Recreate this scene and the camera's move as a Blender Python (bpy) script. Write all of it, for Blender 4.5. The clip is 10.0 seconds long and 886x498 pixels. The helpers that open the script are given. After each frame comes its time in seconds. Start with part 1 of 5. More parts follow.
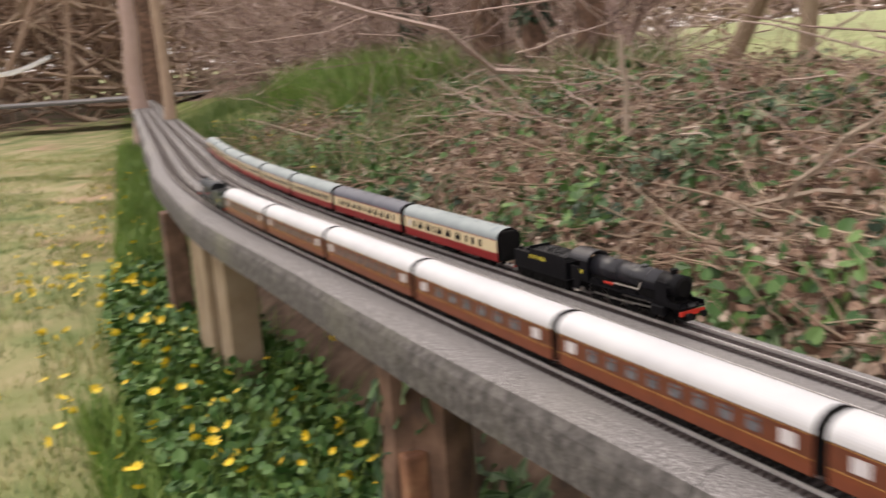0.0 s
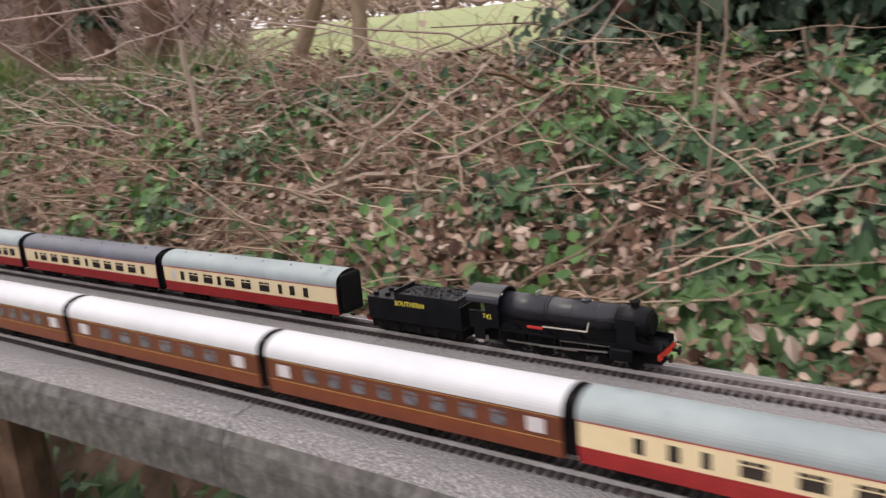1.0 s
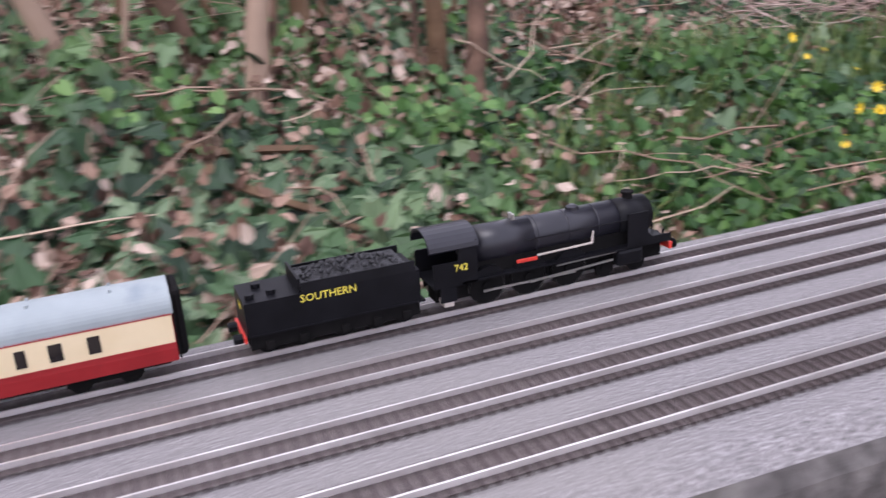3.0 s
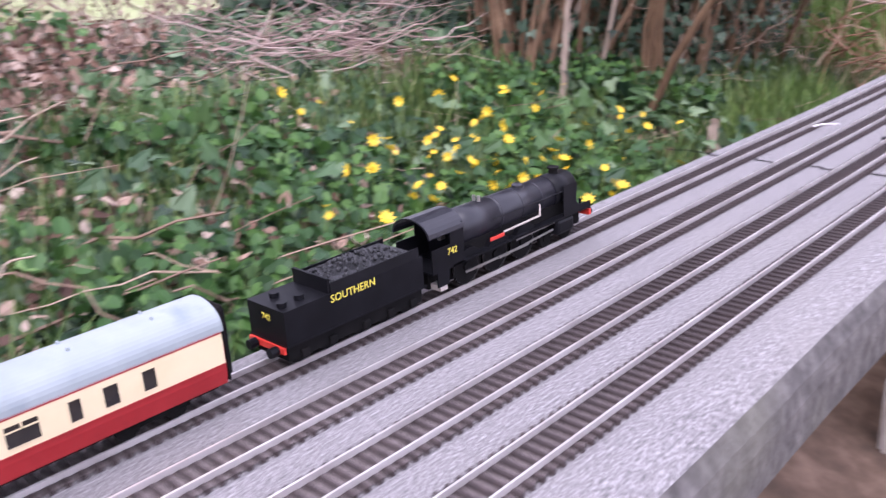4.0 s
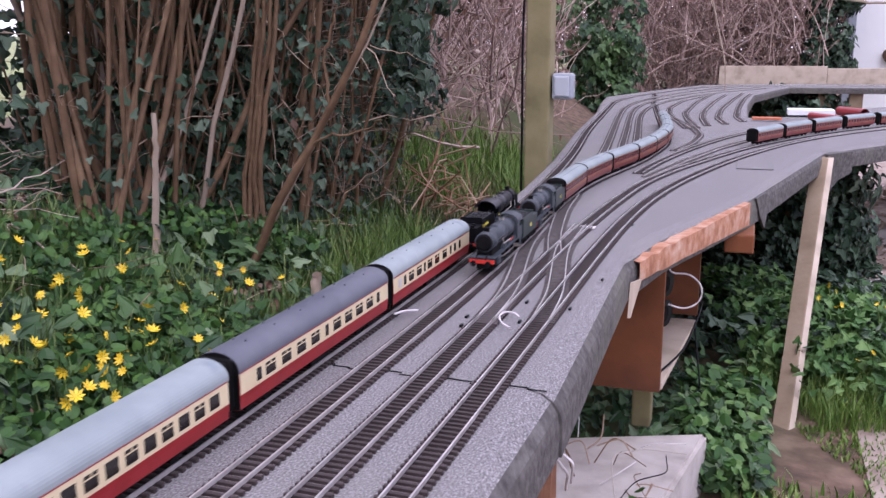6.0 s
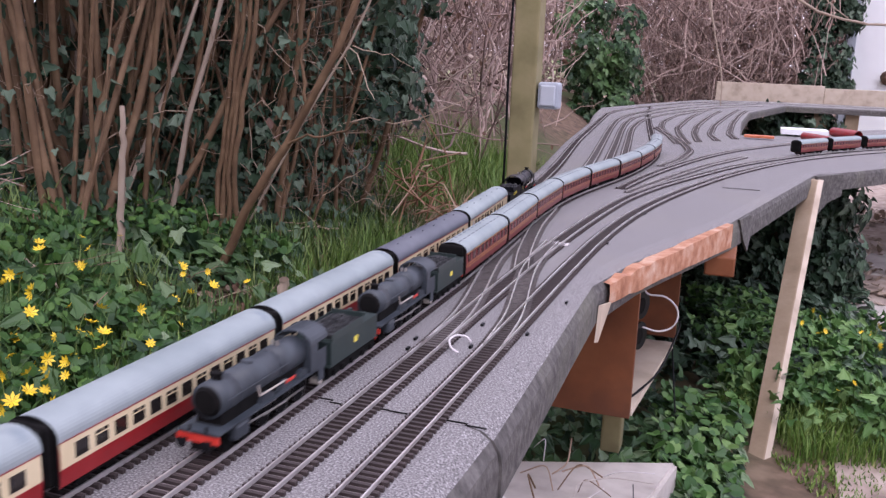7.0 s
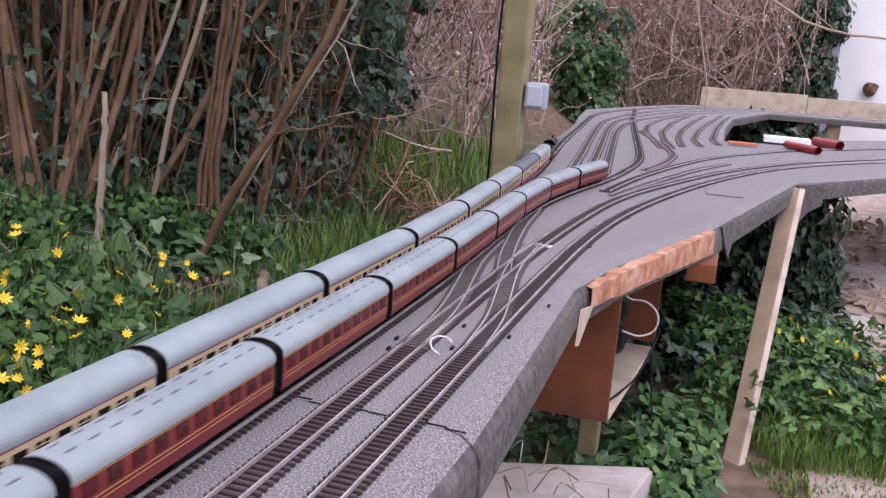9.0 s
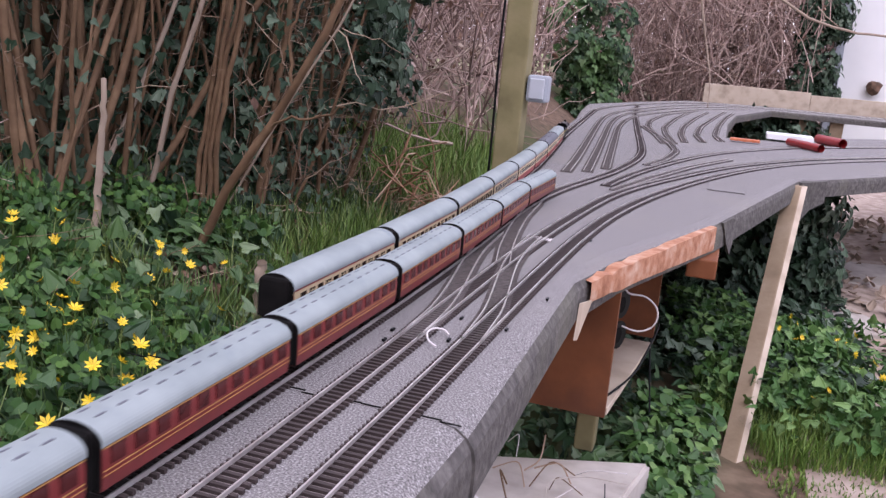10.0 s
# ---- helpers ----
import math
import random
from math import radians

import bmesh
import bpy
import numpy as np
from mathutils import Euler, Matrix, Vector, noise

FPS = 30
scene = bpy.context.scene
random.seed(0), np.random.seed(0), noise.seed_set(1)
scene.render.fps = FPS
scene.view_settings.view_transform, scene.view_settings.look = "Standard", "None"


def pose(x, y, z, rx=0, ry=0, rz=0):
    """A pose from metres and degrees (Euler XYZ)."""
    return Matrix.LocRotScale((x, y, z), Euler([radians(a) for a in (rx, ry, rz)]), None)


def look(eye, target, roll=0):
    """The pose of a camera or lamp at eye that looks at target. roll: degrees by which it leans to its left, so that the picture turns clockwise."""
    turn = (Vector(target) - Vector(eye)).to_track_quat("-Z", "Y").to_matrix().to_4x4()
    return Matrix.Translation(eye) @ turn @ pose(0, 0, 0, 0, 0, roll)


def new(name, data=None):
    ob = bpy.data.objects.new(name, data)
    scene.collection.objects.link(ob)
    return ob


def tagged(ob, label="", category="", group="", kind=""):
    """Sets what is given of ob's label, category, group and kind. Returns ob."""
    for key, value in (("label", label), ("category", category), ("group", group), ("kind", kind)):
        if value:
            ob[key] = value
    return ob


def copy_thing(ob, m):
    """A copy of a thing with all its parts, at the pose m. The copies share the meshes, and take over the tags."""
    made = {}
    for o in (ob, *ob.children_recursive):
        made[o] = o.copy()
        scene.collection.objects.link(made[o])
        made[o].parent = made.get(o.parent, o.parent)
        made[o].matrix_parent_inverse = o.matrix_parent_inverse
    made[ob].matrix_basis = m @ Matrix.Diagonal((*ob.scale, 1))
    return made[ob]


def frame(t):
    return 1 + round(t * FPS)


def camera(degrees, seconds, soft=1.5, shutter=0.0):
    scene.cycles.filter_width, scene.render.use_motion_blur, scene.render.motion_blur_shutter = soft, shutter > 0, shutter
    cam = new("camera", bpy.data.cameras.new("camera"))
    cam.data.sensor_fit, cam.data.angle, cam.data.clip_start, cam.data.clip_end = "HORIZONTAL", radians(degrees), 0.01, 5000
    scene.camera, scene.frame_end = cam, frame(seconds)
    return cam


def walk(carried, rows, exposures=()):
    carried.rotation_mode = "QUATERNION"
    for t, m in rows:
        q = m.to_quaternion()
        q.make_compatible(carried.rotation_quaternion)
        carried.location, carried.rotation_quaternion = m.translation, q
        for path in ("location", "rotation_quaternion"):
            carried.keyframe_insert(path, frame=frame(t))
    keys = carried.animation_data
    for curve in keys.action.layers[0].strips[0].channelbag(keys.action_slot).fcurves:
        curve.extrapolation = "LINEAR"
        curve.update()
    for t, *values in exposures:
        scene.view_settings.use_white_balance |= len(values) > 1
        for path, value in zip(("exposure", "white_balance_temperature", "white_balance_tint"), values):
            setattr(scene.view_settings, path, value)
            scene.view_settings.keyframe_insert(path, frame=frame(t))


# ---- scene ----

# ---------- camera ----------
cam = camera(53.6, 10.0, soft=1.4, shutter=0.32)
PATH = [
    (0, pose(0.4152, -0.7779, 0.2646, 77.68, 3.42, 150.85)),
    (0.5, pose(0.4208, -0.7080, 0.2726, 77.45, 4.83, 135.83)),
    (1, pose(0.4274, -0.6585, 0.2648, 75.92, 4.86, 124.91)),
    (1.5, pose(0.4180, -0.5961, 0.2534, 73.83, 5.14, 114.23)),
    (2, pose(0.4016, -0.5047, 0.2412, 72.17, 3.44, 96.42)),
    (2.5, pose(0.3506, -0.4094, 0.2328, 70.33, 2.96, 80.60)),
    (4, pose(0.2006, 0.1155, 0.2123, 70.41, 3.16, 42.95)),
    (4.5, pose(0.1676, 0.1664, 0.2415, 72.17, 1.79, 30.54)),
    (5, pose(0.1789, 0.1845, 0.2524, 75.17, 0.44, 25.06)),
    (5.5, pose(0.1802, 0.2064, 0.2617, 76.53, 0.91, 21.61)),
    (6, pose(0.1806, 0.2596, 0.2567, 77.49, 0.11, 19.24)),
    (7.5, pose(0.2055, 0.3347, 0.2586, 77.70, -3.04, 19.45)),
    (8, pose(0.2043, 0.3339, 0.2594, 77.73, -3.70, 18.96)),
    (8.5, pose(0.2005, 0.3331, 0.2593, 77.67, -3.96, 18.72)),
    (9, pose(0.1940, 0.3334, 0.2597, 77.51, -4.23, 18.48)),
    (9.5, pose(0.1928, 0.3379, 0.2540, 77.58, -4.46, 18.49)),
    (10, pose(0.1934, 0.3431, 0.2556, 77.06, -5.01, 18.68)),
]
walk(cam, PATH, [(0, -.08, 7300, 10), (1, -.1, 6800, 10), (2, .2, 6300, 13), (2.5, .03, 6150, 15), (4, .68, 5800, 26), (5, .6, 5770, 26), (5.5, .48, 5750, 26), (6, -.0, 5750, 26), (7.5, .0, 6000, 24), (10, .0, 6000, 23)])

# ---------- world and light: dull overcast spring day ----------
world = bpy.data.worlds.new("overcast_sky")
scene.world = world
world.use_nodes = True
wn = world.node_tree
wn.nodes.clear()
sky = wn.nodes.new("ShaderNodeTexSky")
sky.sky_type = 'NISHITA'
sky.sun_disc = False
sky.sun_elevation = radians(48)
sky.sun_rotation = radians(200)
sky.dust_density = 4.0
mixer = wn.nodes.new("ShaderNodeMix")
mixer.data_type = 'RGBA'
mixer.inputs["Factor"].default_value = 0.8
mixer.inputs["B"].default_value = (8.7, 8.4, 9.0, 1)
bg = wn.nodes.new("ShaderNodeBackground")
bg.inputs["Strength"].default_value = 0.21
wo = wn.nodes.new("ShaderNodeOutputWorld")
wn.links.new(sky.outputs[0], mixer.inputs["A"])
wn.links.new(mixer.outputs["Result"], bg.inputs["Color"])
wn.links.new(bg.outputs[0], wo.inputs["Surface"])
sun_data = bpy.data.lights.new("sun", 'SUN')
sun_data.energy = 1.3
sun_data.angle = radians(25)
sun_data.color = (1.0, 0.96, 0.9)
sun = new("sun", sun_data)
sun.matrix_world = look((2, -3, 6), (0, 0, 0))

rng = np.random.default_rng(7)


# ---------- materials ----------
def material(name, colors, scale=40.0, rough=0.6, metal=0.0, bump=0.0, bump_scale=None, island=0.0, detail=6.0, spec=0.5, coords="Object", big=None):
    """Noise-mixed colours; island: share of random tint per loose piece."""
    m = bpy.data.materials.new(name)
    m.use_nodes = True
    nt = m.node_tree
    b = nt.nodes["Principled BSDF"]
    b.inputs["Roughness"].default_value = rough
    b.inputs["Metallic"].default_value = metal
    b.inputs["Specular IOR Level"].default_value = spec
    tc = nt.nodes.new("ShaderNodeTexCoord")
    no = nt.nodes.new("ShaderNodeTexNoise")
    no.inputs["Scale"].default_value = scale
    no.inputs["Detail"].default_value = detail
    nt.links.new(tc.outputs[coords], no.inputs["Vector"])
    ramp = nt.nodes.new("ShaderNodeValToRGB")
    el = ramp.color_ramp.elements
    while len(el) < len(colors):
        el.new(0.5)
    for i, c in enumerate(colors):
        el[i].position = 0.28 + 0.44 * i / max(1, len(colors) - 1)
        el[i].color = (*c, 1)
    fac = no.outputs["Fac"]
    if island > 0:
        ge = nt.nodes.new("ShaderNodeNewGeometry")
        mx = nt.nodes.new("ShaderNodeMix")
        mx.inputs["Factor"].default_value = island
        nt.links.new(fac, mx.inputs["A"])
        nt.links.new(ge.outputs["Random Per Island"], mx.inputs["B"])
        fac = mx.outputs["Result"]
        for i in range(len(colors)):
            el[i].position = 0.12 + 0.76 * i / max(1, len(colors) - 1)
    nt.links.new(fac, ramp.inputs["Fac"])
    col = ramp.outputs["Color"]
    if big:
        n2 = nt.nodes.new("ShaderNodeTexNoise")
        n2.inputs["Scale"].default_value = big[0]
        n2.inputs["Detail"].default_value = 4
        nt.links.new(tc.outputs[coords], n2.inputs["Vector"])
        r2 = nt.nodes.new("ShaderNodeValToRGB")
        r2.color_ramp.elements[0].position = big[2]
        r2.color_ramp.elements[1].position = big[3]
        nt.links.new(n2.outputs["Fac"], r2.inputs["Fac"])
        m2 = nt.nodes.new("ShaderNodeMix")
        m2.data_type = 'RGBA'
        nt.links.new(r2.outputs["Color"], m2.inputs["Factor"])
        nt.links.new(col, m2.inputs["A"])
        m2.inputs["B"].default_value = (*big[1], 1)
        col = m2.outputs["Result"]
    nt.links.new(col, b.inputs["Base Color"])
    if bump > 0:
        nb = nt.nodes.new("ShaderNodeTexNoise")
        nb.inputs["Scale"].default_value = bump_scale or scale * 2
        nb.inputs["Detail"].default_value = 5
        nt.links.new(tc.outputs[coords], nb.inputs["Vector"])
        bp = nt.nodes.new("ShaderNodeBump")
        bp.inputs["Strength"].default_value = bump
        bp.inputs["Distance"].default_value = 0.002
        nt.links.new(nb.outputs["Fac"], bp.inputs["Height"])
        nt.links.new(bp.outputs["Normal"], b.inputs["Normal"])
    return m


FELT = material("roofing_felt", [(.07, .064, .066), (.20, .188, .188), (.44, .42, .42)], 620, .95, bump=.6, bump_scale=700, detail=3, big=(2.6, (.24, .225, .21), .5, .8))
# mottled edge felt, its colour darkened to carry the shade of the board sides
FELT_EDGE = material("weathered_shaded_felt_edge", [(.045, .041, .039), (.088, .081, .077), (.15, .139, .132)], 90, .95, bump=.8, bump_scale=200, big=(6, (.14, .135, .105), .5, .8))
SLEEPER = material("sleeper_plastic", [(.024, .016, .016), (.055, .038, .036)], 200, .7)
SLEEPER_DUSTY = material("dusty_sleeper_plastic", [(.06, .05, .048), (.15, .13, .125)], 200, .85)
BALLAST = material("track_dust", [(.145, .12, .115), (.24, .205, .2)], 300, .95, bump=.4)
RAIL = material("nickel_rail", [(.52, .48, .46), (.8, .77, .75)], 30, .32, metal=.6)
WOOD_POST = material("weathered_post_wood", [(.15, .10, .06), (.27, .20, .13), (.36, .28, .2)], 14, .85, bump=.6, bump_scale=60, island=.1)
WOOD_GREEN = material("algae_stained_post_wood", [(.13, .11, .05), (.22, .19, .09), (.30, .25, .14)], 9, .85, bump=.5, bump_scale=50)
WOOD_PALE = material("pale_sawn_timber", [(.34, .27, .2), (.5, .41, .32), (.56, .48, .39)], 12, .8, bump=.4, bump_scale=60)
PLY = material("orange_plywood", [(.11, .033, .010), (.19, .06, .018), (.25, .088, .03)], 10, .7, bump=.3, bump_scale=60, big=(7, (.085, .028, .012), .48, .72))
RAW = material("splintered_raw_wood", [(.26, .10, .05), (.44, .21, .12), (.56, .38, .28)], 40, .85, bump=.8, bump_scale=120)
LOGWOOD = material("split_log_wood", [(.10, .045, .028), (.22, .10, .055), (.36, .19, .11)], 26, .9, bump=1.0, bump_scale=60)
BARK = material("flaking_bark", [(.05, .03, .022), (.13, .075, .05), (.22, .13, .09)], 22, .9, bump=1.0, bump_scale=50)
SLAB = material("grey_slab", [(.36, .32, .29), (.49, .445, .41), (.56, .52, .48)], 18, .9, bump=.5, bump_scale=90, big=(3, (.3, .25, .19), .5, .8))
GROUND = material("damp_soil", [(.06, .04, .028), (.14, .09, .06), (.24, .16, .115)], 18, .95, bump=.8, bump_scale=60, coords="Object", big=(.9, (.07, .09, .03), .45, .65))
LAWN = material("trodden_lawn", [(.08, .125, .035), (.19, .205, .08), (.28, .25, .125), (.40, .32, .21)], 3.6, .95, bump=.8, bump_scale=150, coords="Object", detail=10, big=(1.1, (.36, .25, .16), .56, .66))
FIELD = material("pale_meadow", [(.20, .24, .08), (.27, .30, .13), (.33, .35, .18)], 2.5, .95, coords="Object")
IVY = material("ivy_leaf", [(.010, .028, .012), (.026, .064, .024), (.055, .11, .042), (.17, .23, .13)], 30, .5, island=.8, spec=.35, big=(2.1, (.075, .15, .035), .5, .72))
# darker copy of the ivy, shade put into its colour for hedge depths and gaps
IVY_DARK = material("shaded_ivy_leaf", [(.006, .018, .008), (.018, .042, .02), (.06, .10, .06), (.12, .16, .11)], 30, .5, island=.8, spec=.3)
HERB = material("celandine_leaf", [(.012, .04, .008), (.03, .085, .016), (.075, .155, .03)], 40, .55, island=.75, spec=.35)
HERB_BRIGHT = material("nettle_leaf", [(.022, .07, .014), (.06, .14, .03), (.14, .24, .07)], 40, .55, island=.75, spec=.35)
MOSS = material("mossy_lawn", [(.07, .11, .02), (.14, .175, .04), (.27, .25, .11)], 5, .95, bump=.8, bump_scale=120, coords="Object")
SHOOTS = material("bright_grass_blade", [(.06, .13, .015), (.12, .22, .03), (.22, .30, .07)], 20, .6, island=.8)
STRAW = material("dead_straw_grass", [(.22, .15, .09), (.38, .28, .18), (.55, .45, .33)], 20, .8, island=.8)
LAWN_GRASS = material("straw_lawn_grass", [(.13, .19, .045), (.28, .30, .10), (.48, .42, .23)], 20, .7, island=.8)
GRASS = material("spring_grass", [(.03, .07, .012), (.075, .14, .024), (.17, .22, .06)], 20, .6, island=.8)
LITTER = material("dead_leaf", [(.07, .036, .025), (.17, .092, .06), (.30, .195, .14), (.47, .37, .30)], 30, .85, island=.85)
TWIG = material("dry_twig", [(.16, .10, .07), (.32, .22, .155), (.52, .4, .3)], 20, .85, island=.8)
BRAMBLE = material("bramble_cane", [(.16, .105, .09), (.36, .25, .215), (.56, .43, .375)], 20, .85, island=.85)
STEM = material("hazel_stem", [(.05, .028, .014), (.13, .074, .037), (.26, .165, .09)], 26, .8, bump=.4, bump_scale=60, island=.3)
STEM_PALE = material("pale_dead_stem", [(.25, .19, .14), (.42, .33, .26)], 20, .85, bump=.3, bump_scale=60, island=.3)
PETAL = material("yellow_petal", [(.72, .47, .01), (.9, .66, .03)], 60, .45, island=.6)
PLAIN_WHITE = material("white_render", [(.8, .8, .81), (.87, .87, .88)], 3, .8)
LAMPGREY = material("grey_plastic", [(.30, .33, .38), (.36, .39, .44)], 30, .4)
BLACK = material("satin_black", [(.004, .004, .005), (.008, .008, .010)], 60, .42, spec=.14)
BLACK_MATT = material("matt_black", [(.004, .004, .004), (.010, .009, .009)], 80, .85, spec=.1)
LOCO_GREY = material("black_boiler_paint", [(.008, .008, .012), (.014, .014, .020)], 50, .36, spec=.5)
LOCO_GREEN = material("dull_green_paint", [(.018, .03, .028), (.03, .045, .042)], 50, .42)
LOCO_DUST = material("dusty_black_paint", [(.024, .03, .038), (.048, .058, .07)], 50, .5)
COAL = material("coal", [(.006, .006, .007), (.03, .03, .033)], 220, .5, bump=1)
RED = material("buffer_red", [(.5, .03, .02), (.62, .05, .03)], 60, .4)
CREAM = material("cream_paint", [(.66, .54, .33), (.72, .60, .39)], 60, .4)
CRIMSON = material("crimson_paint", [(.25, .012, .014), (.33, .02, .022)], 60, .36)
MAROON = material("maroon_paint", [(.14, .018, .018), (.2, .027, .026)], 60, .36)
UMBER = material("umber_brown_paint", [(.14, .033, .015), (.19, .046, .02)], 60, .34)
UMBER_DARK = material("dark_umber_paint", [(.10, .026, .016), (.14, .036, .02)], 60, .34)
ROOF_BLUE = material("pale_grey_roof", [(.22, .258, .265), (.295, .335, .34)], 30, .6, big=(40, (.2, .24, .26), .6, .75))
ROOF_DARK = material("slate_grey_roof", [(.08, .085, .11), (.12, .125, .15)], 30, .55)
ROOF_WHITE = material("white_roof", [(.5, .5, .53), (.58, .58, .60)], 30, .5)
GLASS = material("dark_window", [(.012, .010, .010), (.03, .024, .02)], 90, .12)
GLASS_BLUE = material("curtained_window", [(.06, .055, .07), (.17, .17, .2)], 160, .15)
GLASS_RED = material("maroon_compartment_window", [(.05, .011, .011), (.10, .02, .02)], 90, .15)
FROST = material("frosted_window", [(.5, .48, .5), (.6, .57, .6)], 90, .3)
LINING = material("yellow_lining", [(.42, .22, .06), (.5, .3, .1)], 60, .45)
LETTER = material("yellow_lettering", [(.75, .62, .06), (.8, .68, .1)], 60, .5)
METAL = material("bright_rod", [(.4, .38, .36), (.6, .58, .55)], 60, .35, metal=.9)
BUFFGREY = material("grey_frame_paint", [(.35, .3, .26), (.5, .45, .4)], 60, .5)
ORANGE = material("orange_plastic", [(.5, .12, .04), (.6, .2, .1)], 60, .5)
WIRE = material("white_cable", [(.55, .5, .5), (.7, .66, .66)], 60, .5)
DIRT = material("bare_path_earth", [(.22, .165, .135), (.37, .29, .245), (.5, .415, .355)], 16, .95, bump=.7, bump_scale=80, coords="Object")


# ---------- mesh helpers ----------
def thing(name, label, category, group="", kind=""):
    return tagged(new(name), label, category, group, kind)


def part(name, bm, mat, parent=None, label="", smooth=False):
    me = bpy.data.meshes.new(name)
    bm.normal_update()
    bm.to_mesh(me)
    bm.free()
    me.materials.append(mat)
    if smooth:
        me.polygons.foreach_set("use_smooth", [True] * len(me.polygons))
    ob = new(name, me)
    if parent:
        ob.parent = parent
    if label:
        ob["label"] = label
    return ob


def box(x0, x1, y0, y1, z0, z1, bevel=0.0, bm=None):
    bm = bm or bmesh.new()
    r = bmesh.ops.create_cube(bm, size=1, matrix=Matrix.LocRotScale(((x0 + x1) / 2, (y0 + y1) / 2, (z0 + z1) / 2), None, (x1 - x0, y1 - y0, z1 - z0)))
    if bevel:
        es = list({e for v in r["verts"] for e in v.link_edges})
        bmesh.ops.bevel(bm, geom=es, offset=bevel, segments=2, affect='EDGES', profile=.5)
    return bm


def cyl(r, a, b, seg=16, r2=None, bm=None, caps=True):
    bm = bm or bmesh.new()
    a, b = Vector(a), Vector(b)
    q = (b - a).to_track_quat("Z", "Y").to_matrix().to_4x4()
    bmesh.ops.create_cone(bm, cap_ends=caps, segments=seg, radius1=r, radius2=r if r2 is None else r2, depth=(b - a).length, matrix=Matrix.Translation((a + b) / 2) @ q)
    return bm


def extrude_section(section, y0, y1, bm=None):
    """A closed (x, z) outline drawn out along y."""
    bm = bm or bmesh.new()
    f = [bm.verts.new((x, y0, z)) for x, z in section]
    g = [bm.verts.new((x, y1, z)) for x, z in section]
    n = len(section)
    for i in range(n):
        bm.faces.new((f[i], f[(i + 1) % n], g[(i + 1) % n], g[i]))
    bm.faces.new(f[::-1])
    bm.faces.new(g)
    bmesh.ops.recalc_face_normals(bm, faces=bm.faces)
    return bm


def raw_mesh(name, verts, faces, mat, parent=None, smooth=False):
    """Fast mesh from arrays; faces all have the same corner count."""
    me = bpy.data.meshes.new(name)
    verts = np.asarray(verts, dtype=np.float32)
    faces = np.asarray(faces, dtype=np.int32)
    k = faces.shape[1]
    me.vertices.add(len(verts))
    me.vertices.foreach_set("co", verts.ravel())
    me.loops.add(faces.size)
    me.loops.foreach_set("vertex_index", faces.ravel())
    me.polygons.add(len(faces))
    me.polygons.foreach_set("loop_start", np.arange(len(faces), dtype=np.int32) * k)
    me.polygons.foreach_set("use_smooth", np.full(len(faces), smooth))
    me.update(calc_edges=True)
    me.materials.append(mat)
    ob = new(name, me)
    if parent:
        ob.parent = parent
    return ob


def tubes(paths, radii, sides=5):
    """Arrays for tubes along (n, points, 3) paths with (n, points) radii."""
    paths = np.asarray(paths, float)
    radii = np.asarray(radii, float)
    n, k, _ = paths.shape
    tan = np.gradient(paths, axis=1)
    tan /= np.linalg.norm(tan, axis=2, keepdims=True) + 1e-9
    ref = np.where(np.abs(tan[..., 2:3]) > .8, np.array([1., 0, 0]), np.array([0, 0, 1.]))
    u = np.cross(tan, ref)
    u /= np.linalg.norm(u, axis=2, keepdims=True) + 1e-9
    w = np.cross(tan, u)
    ang = np.arange(sides) * 2 * np.pi / sides
    ring = paths[:, :, None] + radii[:, :, None, None] * (u[:, :, None] * np.cos(ang)[None, None, :, None] + w[:, :, None] * np.sin(ang)[None, None, :, None])
    verts = ring.reshape(-1, 3)
    i, j, s = np.meshgrid(np.arange(n), np.arange(k - 1), np.arange(sides), indexing="ij")
    base = (i * k + j) * sides
    faces = np.stack([base + s, base + (s + 1) % sides, base + sides + (s + 1) % sides, base + sides + s], -1).reshape(-1, 4)
    return verts, faces


def scatter(template, faces, pos, normal, size, spin, tilt=0.5):
    """Arrays for many copies of a small flat template, turned at random about tilted normals."""
    n = len(pos)
    nrm = normal + rng.normal(0, tilt, (n, 3))
    nrm /= np.linalg.norm(nrm, axis=1, keepdims=True)
    a = np.stack([np.cos(spin), np.sin(spin), np.zeros(n)], 1)
    u = a - nrm * (a * nrm).sum(1, keepdims=True)
    u /= np.linalg.norm(u, axis=1, keepdims=True)
    v = np.cross(nrm, u)
    t = np.asarray(template)[None] * np.asarray(size)[:, None, None]
    verts = pos[:, None] + t[..., 0:1] * u[:, None] + t[..., 1:2] * v[:, None] + t[..., 2:3] * nrm[:, None]
    f = np.asarray(faces)[None] + (np.arange(n) * len(template))[:, None, None]
    return verts.reshape(-1, 3), f.reshape(-1, np.asarray(faces).shape[1])


IVY_T = [(0, 0, 0), (0, 1, -.08), (-.34, -.12, .05), (-.52, .22, .02), (-.27, .42, .09), (-.2, .72, .0), (.34, -.12, .05), (.52, .22, .02), (.27, .42, .09), (.2, .72, .0)]
IVY_F = [(0, 1, 5, 4, 3, 2), (0, 6, 7, 8, 9, 1)]
HEART_T = [(0, 0, 0), (0, .9, -.06), (-.25, -.2, .07), (-.5, .1, .1), (-.46, .5, .08), (-.22, .82, .02), (.25, -.2, .07), (.5, .1, .1), (.46, .5, .08), (.22, .82, .02)]
DEAD_T = [(0, 0, 0), (0, 1, .22), (-.2, .1, .12), (-.36, .35, .16), (-.3, .65, .05), (-.12, .9, .12), (.2, .1, .0), (.36, .35, .2), (.3, .65, .18), (.12, .9, .25)]


# ---------- the lie of the line: lateral place of each track along y ----------
S = 0.0518


